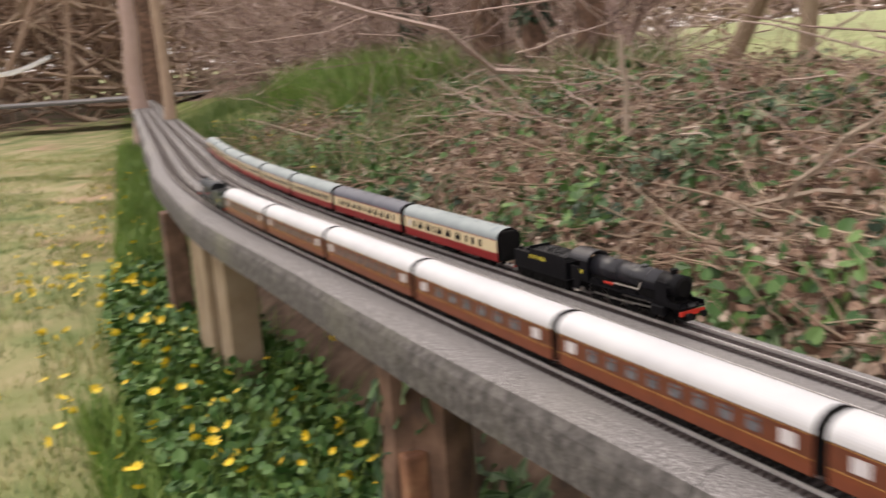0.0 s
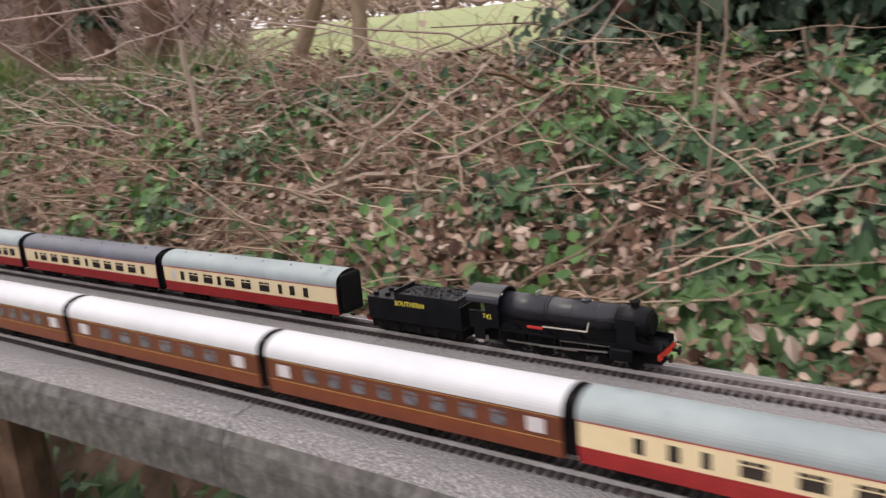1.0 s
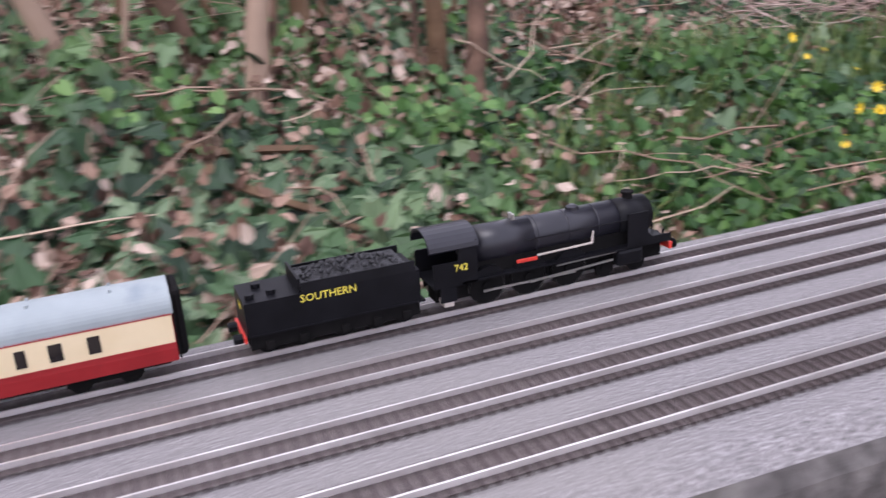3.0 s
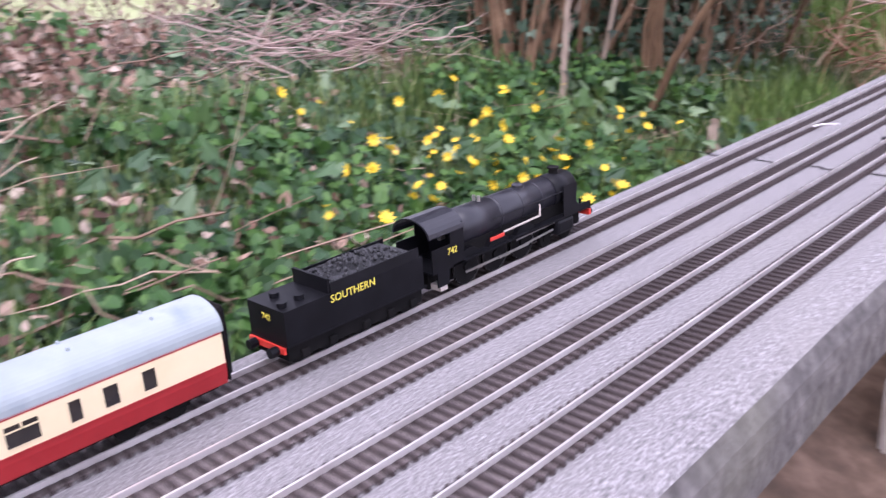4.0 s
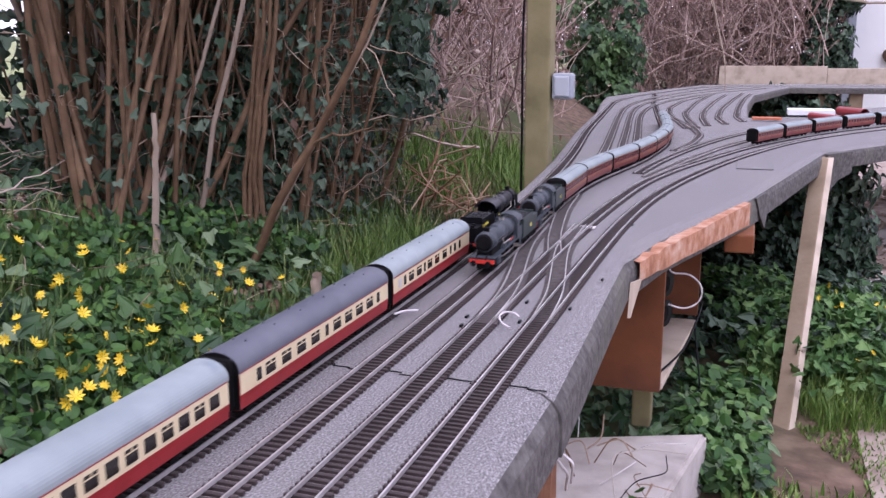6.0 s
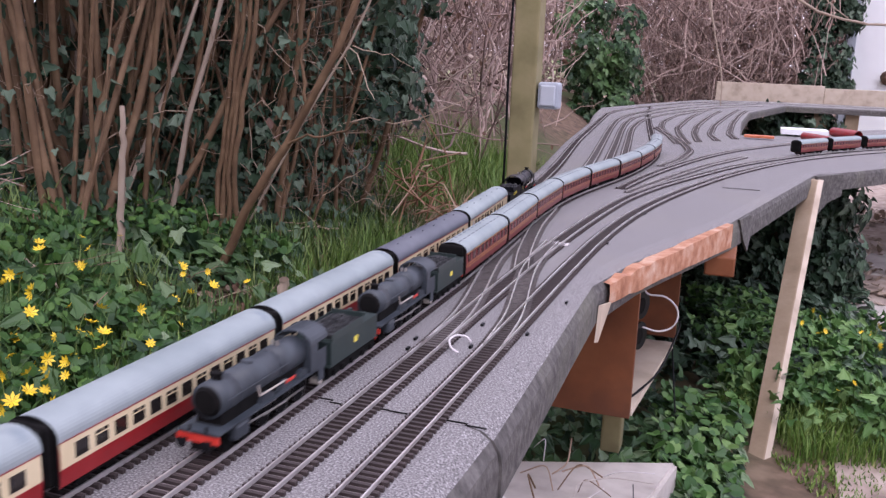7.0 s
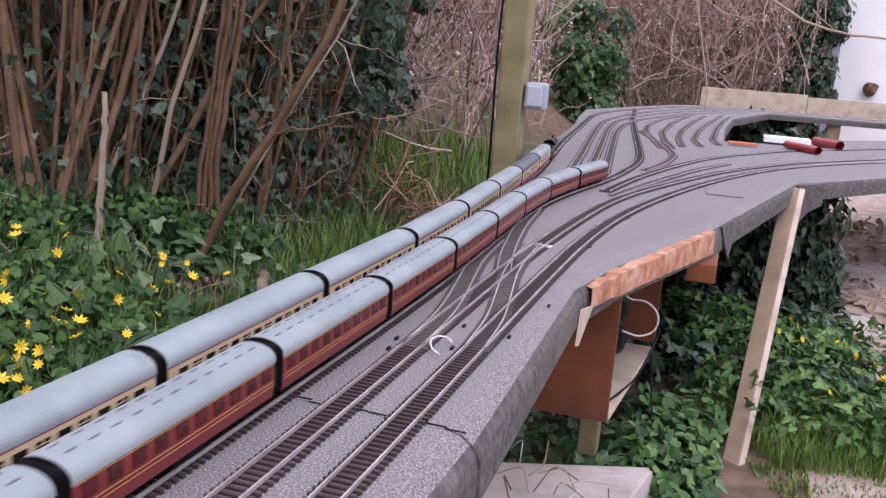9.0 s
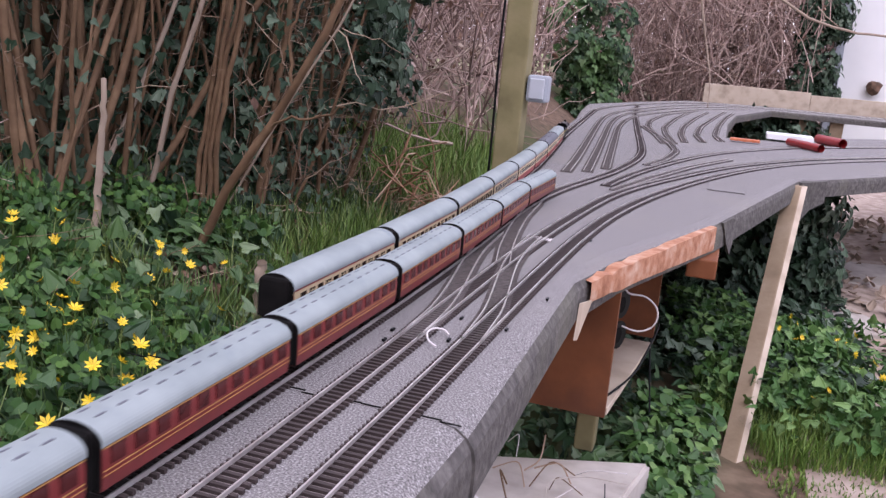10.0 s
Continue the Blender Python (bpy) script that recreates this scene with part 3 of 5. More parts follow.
def locomotive(label, paint, cab_paint, tender_paint, lettering=False, deflectors=True):
    """A 4-6-0 tender engine, front towards +y; origin at rail level, tender's rear at y = -.139."""
    ob = thing("locomotive", label, "locomotive")
    # engine
    part("running_plate", box(-.0152, .0152, -.012, .134, .0185, .0198), cab_paint, ob)
    zc = .0355
    part("boiler", extrude_section(boiler_section(.0115, zc, 28), .014, .098), paint, ob, smooth=True)
    part("firebox", extrude_section(boiler_section(.0119, zc, 28), -.002, .038), paint, ob, smooth=True)
    sb = part("smokebox", extrude_section(boiler_section(.0118, zc, 28), .098, .122), cab_paint, ob, smooth=True)
    part("smokebox_door", cyl(.0105, (0, .1215, zc), (0, .1245, zc), 20, .008), BLACK_MATT, sb)
    for y in (.04, .062, .083, .0985):
        part("boiler_band", cyl(.0117 if y > .04 else .0121, (0, y - .0005, zc), (0, y + .0005, zc), 28), paint, ob, smooth=True)
    ch = cyl(.0036, (0, .110, .046), (0, .110, .0505), 14, .003)
    cyl(.0042, (0, .110, .0503), (0, .110, .0516), 14, bm=ch)
    part("chimney", ch, BLACK_MATT, ob)
    dm = cyl(.0042, (0, .070, .0455), (0, .070, .0483), 14, .004)
    cyl(.0052, (0, .070, .0455), (0, .070, .0463), 14, .0044, bm=dm)
    cyl(.004, (0, .070, .0483), (0, .070, .0495), 14, .0018, bm=dm)
    part("dome", dm, paint, ob)
    for s in (-1, 1):
        part("safety_valve", cyl(.0012, (s * .002, .028, .0475), (s * .002, .028, .051), 8), METAL, ob, "small safety valve")
    # cab
    cab = part("cab", bmesh.new(), cab_paint, ob)
    bm = bmesh.new()
    for s in (-1, 1):
        box(min(s * .0142, s * .0152), max(s * .0142, s * .0152), -.030, -.002, .0185, .0335, bm=bm)
        box(min(s * .0142, s * .0152), max(s * .0142, s * .0152), -.014, -.002, .0335, .0415, bm=bm)
        box(min(s * .0142, s * .0152), max(s * .0142, s * .0152), -.026, -.016, .009, .0186, bm=bm)
    box(-.0148, .0148, -.003, -.002, .0198, .045, bm=bm)
    box(-.0148, .0148, -.030, -.002, .018, .0192, bm=bm)
    bm.to_mesh(cab.data)
    bm.free()
    arc = [(.0156 * math.cos(a), .0412 + .0102 * math.sin(a)) for a in np.linspace(0, math.pi, 13)]
    inner = [(x * .93, z - .001) for x, z in arc[::-1]]
    part("cab_roof", extrude_section(arc + inner, -.032, -.001), paint, cab, smooth=False)
    part("cab_fittings", cyl(.002, (0, -.004, .033), (0, -.008, .033), 10), METAL, cab, "bright cab fittings")
    part("cab_step", box(-.0148, .0148, -.024, -.018, .006, .0095), BUFFGREY, ob)
    part("boiler_saddle", box(-.0092, .0092, -.002, .12, .0198, .033), BLACK_MATT, ob)
    # splashers, wheels, rods
    for y in (.006, .034, .062):
        for s in (-1, 1):
            sp = cyl(.0128, (s * .0085, y, .0125), (s * .0128, y, .0125), 20)
            bmesh.ops.bisect_plane(sp, geom=list(sp.verts) + list(sp.edges) + list(sp.faces), plane_co=(0, 0, .0197), plane_no=(0, 0, -1), clear_outer=True)
            part("splasher", sp, cab_paint, ob)
            bw = cyl(.0118, (s * .0072, y, .0118), (s * .0088, y, .0118), 22)
            cyl(.0028, (s * .0085, y, .0118), (s * .0102, y, .0118), 10, bm=bw)
            wheel = part("driving_wheel", bw, BLACK_MATT, ob)
            tyre = cyl(.0122, (s * .0086, y, .0118), (s * .0090, y, .0118), 24, caps=False)
            cyl(.0113, (s * .0086, y, .0118), (s * .0090, y, .0118), 24, bm=tyre, caps=False)
            part("tyre", tyre, METAL, wheel, "bright steel tyre")
    for y in (.0885, .112):
        wheel_set(y, .0064, ob, .0072, "bogie_wheel")
    for s in (-1, 1):
        part("coupling_rod", box(min(s * .0108, s * .0116), max(s * .0108, s * .0116), .003, .066, .0088, .0102), METAL, ob)
        part("connecting_rod", cyl(.0008, (s * .0124, .034, .0095), (s * .0124, .092, .0125), 6), METAL, ob)
        part("valve_gear", cyl(.0006, (s * .0126, .052, .0165), (s * .0126, .096, .0175), 6), METAL, ob)
        part("cylinder", box(min(s * .0085, s * .0158), max(s * .0085, s * .0158), .094, .113, .0075, .0185, .0022), cab_paint, ob)
        part("handrail", cyl(.0004, (s * .0126, .03, zc + .0015), (s * .0126, .118, zc + .0015), 5), cab_paint, ob)
        pipe = cyl(.0007, (s * .0138, .038, .0265), (s * .0138, .076, .0272), 6)
        cyl(.0007, (s * .0138, .076, .0272), (s * .0128, .0775, .0345), 6, bm=pipe)
        part("ejector_pipe", pipe, BUFFGREY, ob, "pale grey pipe along the boiler")
        part("nameplate", box(min(s * .0136, s * .0144), max(s * .0136, s * .0144), .024, .038, .0238, .0262, .0003), RED, ob, "small red nameplate")
        if deflectors:
            df = box(min(s * .0148, s * .0155), max(s * .0148, s * .0155), .101, .1335, .0198, .0415)
            bmesh.ops.bevel(df, geom=[e for e in df.edges if all(v.co.y > .13 and v.co.z > .04 for v in e.verts)], offset=.0175, segments=7, affect='EDGES')
            part("smoke_deflector", df, cab_paint, ob)
        bf = cyl(.0014, (s * .0088, .1345, .0135), (s * .0088, .1395, .0135), 10)
        cyl(.0034, (s * .0088, .1395, .0135), (s * .0088, .1405, .0135), 12, bm=bf)
        part("buffer", bf, BLACK, ob)
        lamp_iron = cyl(.0009, (s * .006, .134, .0198), (s * .006, .134, .0235), 6)
        part("lamp_iron", lamp_iron, BLACK, ob)
    part("buffer_beam", box(-.0150, .0150, .1325, .1348, .0128, .0172), RED, ob, "bright red buffer beam")
    part("frame", box(-.0065, .0065, -.026, .132, .006, .0185), BLACK_MATT, ob)
    # tender
    td = part("tender", box(-.0158, .0158, -.139, -.036, .0135, .0146), tender_paint, ob)
    tank = extrude_section([(-.0156, .0146), (.0156, .0146), (.0156, .0335), (-.0156, .0335)], -.1385, -.0385)
    part("tank", tank, tender_paint, td)
    hop = extrude_section([(-.0156, .0335), (.0156, .0335), (.0150, .0392), (.0142, .0392), (.0142, .0345), (-.0142, .0345), (-.0142, .0392), (-.0150, .0392)], -.107, -.041)
    part("coal_rail", hop, tender_paint, td)
    part("coal_plate", box(-.0148, .0148, -.1085, -.107, .0335, .0418), tender_paint, td)
    cb = bmesh.new()
    loc = random.Random(3)
    for _ in range(170):
        x, y = loc.uniform(-.0125, .0125), loc.uniform(-.105, -.046)
        z = .0365 + .0055 * (1 - (x / .0135) ** 2) * (1 - ((y + .078) / .034) ** 2)
        r = loc.uniform(.0009, .0021)
        bmesh.ops.create_icosphere(cb, subdivisions=1, radius=r, matrix=pose(x, y, z, loc.uniform(0, 360), loc.uniform(0, 360), 0) @ Matrix.Diagonal((1, .8, .7, 1)))
    part("coal", cb, COAL, td, "heap of shiny black coal")
    part("coal_bed", box(-.0138, .0138, -.1065, -.045, .034, .0378), COAL, td)
    for x, y in ((-.006, -.128), (.007, -.122), (.0085, -.134)):
        part("tank_filler", cyl(.0026, (x, y, .0335), (x, y, .0362), 12), tender_paint, td)
    part("tender_frame", box(-.0135, .0135, -.137, -.039, .005, .0136), BLACK_MATT, td)
    for y in (-.127, -.108, -.084, -.065, -.0475):
        wheel_set(y, .0068, td, .0075, "tender_wheel")
        for s in (-1, 1):
            part("axle_box", box(min(s * .0135, s * .0155), max(s * .0135, s * .0155), y - .0024, y + .0024, .0045, .0095, .0005), BLACK_MATT, td)
    part("tender_buffer_beam", box(-.0150, .0150, -.1405, -.139, .0105, .0138), RED, td, "red buffer beam")
    for s in (-1, 1):
        part("tender_buffer", cyl(.0028, (s * .009, -.1405, .0115), (s * .009, -.1455, .0115), 10), BLACK, td)
    if lettering:
        for s, rz in ((1, 90), (-1, -90)):
            text_mesh("SOUTHERN", .0062, LETTER, td, pose(s * .0157, -.092, .0302, 90, 0, rz))
            text_mesh("742", .0058, LETTER, cab, pose(s * .0153, -.0125, .0292, 90, 0, rz))
        text_mesh("742", .0048, LETTER, td, pose(0, -.1386, .0275, 90, 0, 0))
    else:
        for s in (-1, 1):
            part("emblem", box(min(s * .0155, s * .0158), max(s * .0155, s * .0158), -.094, -.086, .0215, .0265, .0001), LETTER, td, "small gold emblem")
    return ob


# window plans: (place along the coach, width, kind: 0 plain, 1 with bars, 2 frosted)
W_MIX = [(-.108, .006, 2), (-.094, .006, 0), (-.076, .0135, 1), (-.053, .0135, 1), (-.036, .005, 0), (-.02, .0135, 1), (.004, .0135, 1), (.03, .0135, 1), (.052, .005, 0), (.068, .0065, 0), (.086, .006, 0)]
W_OPEN = [(-.106, .006, 0)] + [(-.09 + .0235 * i, .0135, 1) for i in range(4)] + [(.001, .005, 0)] + [(.02 + .0225 * i, .0135, 1) for i in range(4)] + [(.107, .006, 0)]
W_TEN = [(-.099 + .0165 * i, .0105, 1 if i % 2 else 0) for i in range(13)]
W_BROWN = [(-.1, .012, 2)] + [(-.068 + .0272 * i, .0135, 1) for i in range(6)] + [(.1, .012, 2)]
W_BROWN2 = [(-.104, .012, 2)] + [(-.078 + .0222 * i, .0105, 1) for i in range(8)] + [(.104, .012, 2)]
W_MAROON = [(-.088 + .0195 * i, .0115, 0) for i in range(10)]
A_LINES = [(.0208, .0216, CRIMSON), (.0370, .0384, CRIMSON)]
BROWN_LINES = [(.0214, .0218, LINING), (.0364, .0367, LINING)]
MAROON_LINES = [(.0346, .0350, LINING), (.0219, .0223, LINING), (.0191, .0194, LINING)]

LA, LB, LD = .245, .212, .252
A_LABEL = "crimson and cream model coach with pale grey roof"
coach_a = coach("passenger_coach", .250, A_LABEL, CRIMSON, CREAM, ROOF_BLUE, A_LINES, W_MIX)
coach_a2 = coach("passenger_coach", .262, "crimson and cream model coach with dark slate roof", CRIMSON, CREAM, ROOF_DARK, A_LINES, W_OPEN)
coach_a3 = coach("passenger_coach", LA - .013, A_LABEL, CRIMSON, CREAM, ROOF_BLUE, A_LINES, W_TEN, vents=0)
coach_d = coach("passenger_coach", LD - .01, "umber brown model coach, gold lined, with white roof", UMBER, UMBER_DARK, ROOF_WHITE, BROWN_LINES, W_BROWN, frosted=True, vents=0)
coach_d2 = coach("passenger_coach", LD - .01, "umber brown model sleeping coach, gold lined, with white roof", UMBER, UMBER_DARK, ROOF_WHITE, BROWN_LINES, W_BROWN2, frosted=True, vents=0)
coach_d3 = coach("passenger_coach", .263, "crimson and cream model coach at the end of the brown train", CRIMSON, CREAM, ROOF_BLUE, A_LINES, [(w[0] * 1.1, w[1], w[2]) for w in W_MIX], vents=0)
coach_b = coach("passenger_coach", LB - .0125, "gold-lined maroon model coach with pale grey roof", MAROON, None, ROOF_BLUE, MAROON_LINES, W_MAROON, vents=11, long_vents=True, top=.0368, rise=.0108)

loco_a = locomotive("black model steam locomotive with yellow-lettered coal tender", LOCO_GREY, BLACK, BLACK, lettering=True)
loco_b = locomotive("dull dusty black model steam locomotive with green tender", LOCO_DUST, LOCO_DUST, LOCO_GREEN, deflectors=False)

# trains: (vehicle, distance of its middle behind the reference point)
TRAIN_A = [(loco_a, -.168)]
for i in range(8):
    src = (coach_a, coach_a2, coach_a3)[0 if i == 0 else 1 if i == 1 else 2]
    v = src if i < 3 else copy_thing(src, Matrix())
    TRAIN_A.append((v, (.132, .4015)[i] if i < 2 else .54 + LA * (i - 1.5)))
loco_b.scale = (1, .885, 1)
TRAIN_B = [(loco_b, .124), (copy_thing(loco_b, Matrix()), .3725)]
for i in range(9):
    v = coach_b if i == 0 else copy_thing(coach_b, Matrix())
    TRAIN_B.append((v, .497 + LB * (i + .5)))
TRAIN_D = [(coach_d3, -.137)]
for i in range(7):
    src = (coach_d2, coach_d)[i % 2]
    v = src if i < 2 else copy_thing(src, Matrix())
    TRAIN_D.append((v, LD * (i + .5)))
loco_d = copy_thing(loco_b, Matrix())
TRAIN_D.append((loco_d, LD * 7 + .1395))
TRAIN_E = []
for i in range(5):
    TRAIN_E.append((copy_thing(coach_b, Matrix()), LB * (i + .5)))


def vehicle_pose(line, y, backwards, half=.08):
    x0, x1 = track_x(line, y - half), track_x(line, y + half)
    rz = math.degrees(math.atan2(2 * half, x1 - x0)) - 90
    return pose((x0 + x1) / 2, y, RAIL_TOP, 0, 0, rz + (180 if backwards else 0))


A_T, A_Y = [-1, 2, 2.5, 4, 4.5, 5, 5.5, 6, 7.5, 10, 11], [-2.124, -.723, -.48, .32, .56, .793, 1.03, 1.282, 1.916, 2.991, 3.42]
B_T, B_Y = [-1, 5, 6, 7.5, 10, 11], [4.55, 1.69, 1.208, .526, -.454, -.846]


def motions():
    times = [i * .25 for i in range(41)]
    for v, d in TRAIN_A:
        walk(v, [(t, vehicle_pose("A", float(np.interp(t, A_T, A_Y)) - d, False)) for t in times])
    for v, d in TRAIN_B:
        walk(v, [(t, vehicle_pose("B", float(np.interp(t, B_T, B_Y)) + d, True)) for t in times])
    for v, d in TRAIN_D:
        walk(v, [(t, vehicle_pose("D", -.578 - .302 * t - d, True)) for t in times])
    for v, d in TRAIN_E:
        walk(v, [(t, vehicle_pose("C", 2.585 + .28 * (t - 5) + .2 * max(0, t - 6.5) + d, False)) for t in times])


def along(n, x0, x1, y0, y1):
    return rng.uniform(x0, x1, n), rng.uniform(y0, y1, n)


# ---------- supports and things along the line ----------
def leg(name, x0, x1, y0, y1, z0, z1, mat, label, lean=0.0, bevel=.004):
    bm = box(x0, x1, y0, y1, z0, z1, bevel)
    for v in bm.verts:
        v.co.x += lean * (v.co.z - z0)
    return tagged(part(name, bm, mat), label, "post")


leg("support_post", -.018, .039, -2.545, -2.44, -.5, -.0535, WOOD_POST, "square weathered timber post under the baseboard")
leg("support_post", -.036, .024, -2.436, -2.355, -.5, -.0535, WOOD_POST, "second weathered timber bolted to the support post")
leg("support_post", -.03, .02, -2.93, -2.88, -.5, -.0535, BARK, "dark ivy-grown post under the baseboard")
# slanting prop: foot out on the grass, head against the junction board's edge
bm = bmesh.new()
sq = [(.004, -.021), (.018, 0), (-.004, .021), (-.026, 0)]
foot_ring = [bm.verts.new((.277 + dx, 1.95 + dy * .9, -.55)) for dx, dy in sq]
head_ring = [bm.verts.new((.372 + dx * 1.25, 2.79 + dy * 1.25, -.012)) for dx, dy in sq]
bm.faces.new(foot_ring[::-1])
bm.faces.new(head_ring)
for i in range(4):
    bm.faces.new((foot_ring[i], foot_ring[(i + 1) % 4], head_ring[(i + 1) % 4], head_ring[i]))
bmesh.ops.recalc_face_normals(bm, faces=bm.faces)
bmesh.ops.bevel(bm, geom=list(bm.edges), offset=.0015, segments=1, affect='EDGES')
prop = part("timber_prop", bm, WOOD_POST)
# same timber all round: faces towards +x get a paler colour as painted light
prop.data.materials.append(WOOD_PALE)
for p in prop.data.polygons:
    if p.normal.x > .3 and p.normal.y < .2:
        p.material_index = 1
tagged(prop, "brown timber prop leaning against the board, its lit side coloured pale", "post")


def log_post(x, y, r, z0, z1, label, mat=BARK, seed=1):
    loc = random.Random(seed)
    bm = bmesh.new()
    rings = []
    n, k = 18, 12
    lob = [loc.uniform(.8, 1.15) for _ in range(n)]
    for j in range(k):
        z = z0 + (z1 - z0) * j / (k - 1)
        rr = r * (1.12 - .15 * j / k)
        rings.append([bm.verts.new((x + rr * lob[i] * math.cos(2 * math.pi * i / n) * loc.uniform(.95, 1.05), y + rr * lob[i] * math.sin(2 * math.pi * i / n) * loc.uniform(.95, 1.05), z)) for i in range(n)])
    for a, b in zip(rings, rings[1:]):
        for i in range(n):
            bm.faces.new((a[i], a[(i + 1) % n], b[(i + 1) % n], b[i]))
    bm.faces.new(rings[-1])
    return tagged(part("log_post", bm, mat), label, "post")


log_post(.0, -1.605, .05, -.5, -.0535, "ivy-covered bark log propping up the baseboard", seed=2)
leg("support_post", .022, .05, -1.60, -1.565, -.5, -.15, LOGWOOD, "split timber post beside the log")
log_post(.026, .925, .02, -.62, -.0535, "split orange-brown log propping up the baseboard edge", LOGWOOD, seed=6)

# lamp post behind the line, its lantern and cable
lamp_post = thing("timber_post", "tall green-stained square timber post beside the line", "post")
bm = box(-.345, -.285, 2.37, 2.43, -.5, 1.2, .004)
part("shaft", bm, WOOD_GREEN, lamp_post)
lamp_box = thing("outdoor_lamp", "small grey plastic box lamp fixed to the post", "lamp")
part("housing", box(-.281, -.231, 2.375, 2.42, .15, .212, .006), LAMPGREY, lamp_box)
part("lens", box(-.274, -.238, 2.370, 2.376, .157, .205, .003), material("lamp_cover", [(.42, .45, .5), (.48, .5, .55)], 30, .3), lamp_box)
part("bracket", box(-.29, -.28, 2.39, 2.41, .165, .195, .002), BLACK, lamp_box)


def cable(name, pts, r, mat, label, n=24):
    p = np.asarray(pts, float)
    u, s = np.linspace(0, 1, n), np.linspace(0, 1, len(p))
    q = np.stack([np.interp(u, s, p[:, i]) for i in range(3)], 1)
    for _ in range(3):
        q[1:-1] = (q[:-2] + 2 * q[1:-1] + q[2:]) / 4
    v, f = tubes(q[None], np.full((1, n), r), 6)
    return tagged(raw_mesh(name, v, f, mat, smooth=True), label, "cable")


cable("power_cable", [(-.353, 2.38, -.2), (-.351, 2.372, .1), (-.353, 2.368, .3), (-.345, 2.368, .5), (-.352, 2.37, .8), (-.35, 2.37, 1.2)], .003, BLACK, "black cable stapled up the lamp post")

# plywood cupboard slung under the junction board
cup = thing("plywood_cupboard", "open orange plywood box slung under the junction board", "cupboard")
part("front_panel", box(-.16, .072, 1.612, 1.624, -.27, -.054, .001), PLY, cup)
part("back_panel", box(-.16, .106, 2.0, 2.012, -.25, -.054, .001), PLY, cup)
shelf_bm = box(-.16, .074, 1.625, 1.999, -.27, -.258, .001)
for v in shelf_bm.verts:
    if v.co.x > 0:
        v.co.x += .03 * (v.co.y - 1.625) / .374
part("shelf", shelf_bm, WOOD_PALE, cup)
part("side_panel", box(-.172, -.161, 1.612, 2.012, -.27, -.054, .001), PLY, cup)
part("foot_block", box(.02, .052, 1.70, 1.74, -.37, -.272, .003), WOOD_GREEN, cup)
for z in (-.113, -.164):
    reel = thing("cable_reel", "black plastic reel hung in the open cupboard", "reel")
    part("drum", cyl(.013, (.052, 1.705, z), (.068, 1.70, z), 18), BLACK_MATT, reel)
    for x in (.050, .066):
        part("flange", cyl(.023, (x, 1.705, z), (x + .0025, 1.704, z), 22), BLACK, reel)
cable("white_cable", [(.06, 1.7, -.06), (.07, 1.71, -.1), (.1, 1.72, -.095), (.125, 1.73, -.12), (.12, 1.73, -.15), (.095, 1.72, -.16), (.07, 1.71, -.15)], .0016, WIRE, "loop of white cable hanging in the cupboard")
cable("dark_cable", [(.06, 1.66, -.26), (.1, 1.75, -.24), (.12, 1.95, -.2), (.09, 2.1, -.25), (.12, 2.0, -.4)], .002, BLACK, "dark cable drooping behind the cupboard")

# splintered edge of the junction board, fascia and bracket
bm = bmesh.new()
loc = random.Random(11)
prev = None
for i in range(25):
    t = i / 24
    x, y = .052 + (.186 - .052) * t, 1.40 + (1.92 - 1.40) * t
    d = .0035
    ztop, zbot = -.006 - loc.uniform(0, .008) * (1 - t) ** 2, -.033 - .014 * t - loc.uniform(0, .005) * (1 - t) ** 2
    ring = [bm.verts.new((x + d, y - .002, ztop)), bm.verts.new((x + d + loc.uniform(.0002, .001), y - .003, (ztop + zbot) / 2)), bm.verts.new((x + d, y - .002, zbot)), bm.verts.new((x - .012, y + .012, zbot)), bm.verts.new((x - .012, y + .012, ztop))]
    if prev:
        for k in range(5):
            bm.faces.new((prev[k], prev[(k + 1) % 5], ring[(k + 1) % 5], ring[k]))
    prev = ring
bmesh.ops.recalc_face_normals(bm, faces=bm.faces)
tagged(part("splintered_edge", bm, RAW), "splintered orange raw wood along the board's broken edge", "wood")
bm = bmesh.new()
vs = [bm.verts.new(p) for p in ((.048, 1.368, -.03), (.056, 1.388, -.03), (.046, 1.368, -.078))]
vs2 = [bm.verts.new((v.co.x + .004, v.co.y + .004, v.co.z)) for v in vs]
bm.faces.new(vs)
bm.faces.new(vs2[::-1])
for i in range(3):
    bm.faces.new((vs[i], vs[(i + 1) % 3], vs2[(i + 1) % 3], vs2[i]))
tagged(part("wood_splinter", bm, WOOD_PALE), "pale hanging splinter of wood", "wood")
tagged(part("bracket_block", box(.15, .2, 1.86, 1.99, -.088, -.054, .003), PLY), "orange wooden block under the board edge", "wood")
bm = bmesh.new()
pts = [(.372, 2.79, -.004), (.382, 2.85, -.004), (.45, 2.96, -.01), (.45, 2.96, -.07), (.41, 2.89, -.085), (.385, 2.83, -.11), (.372, 2.79, -.09)]
a = [bm.verts.new(p) for p in pts]
b = [bm.verts.new((p[0] + .006, p[1] - .004, p[2])) for p in pts]
bm.faces.new(a)
bm.faces.new(b[::-1])
for i in range(len(pts)):
    bm.faces.new((a[i], a[(i + 1) % len(pts)], b[(i + 1) % len(pts)], b[i]))
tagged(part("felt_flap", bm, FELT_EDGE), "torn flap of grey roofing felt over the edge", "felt")

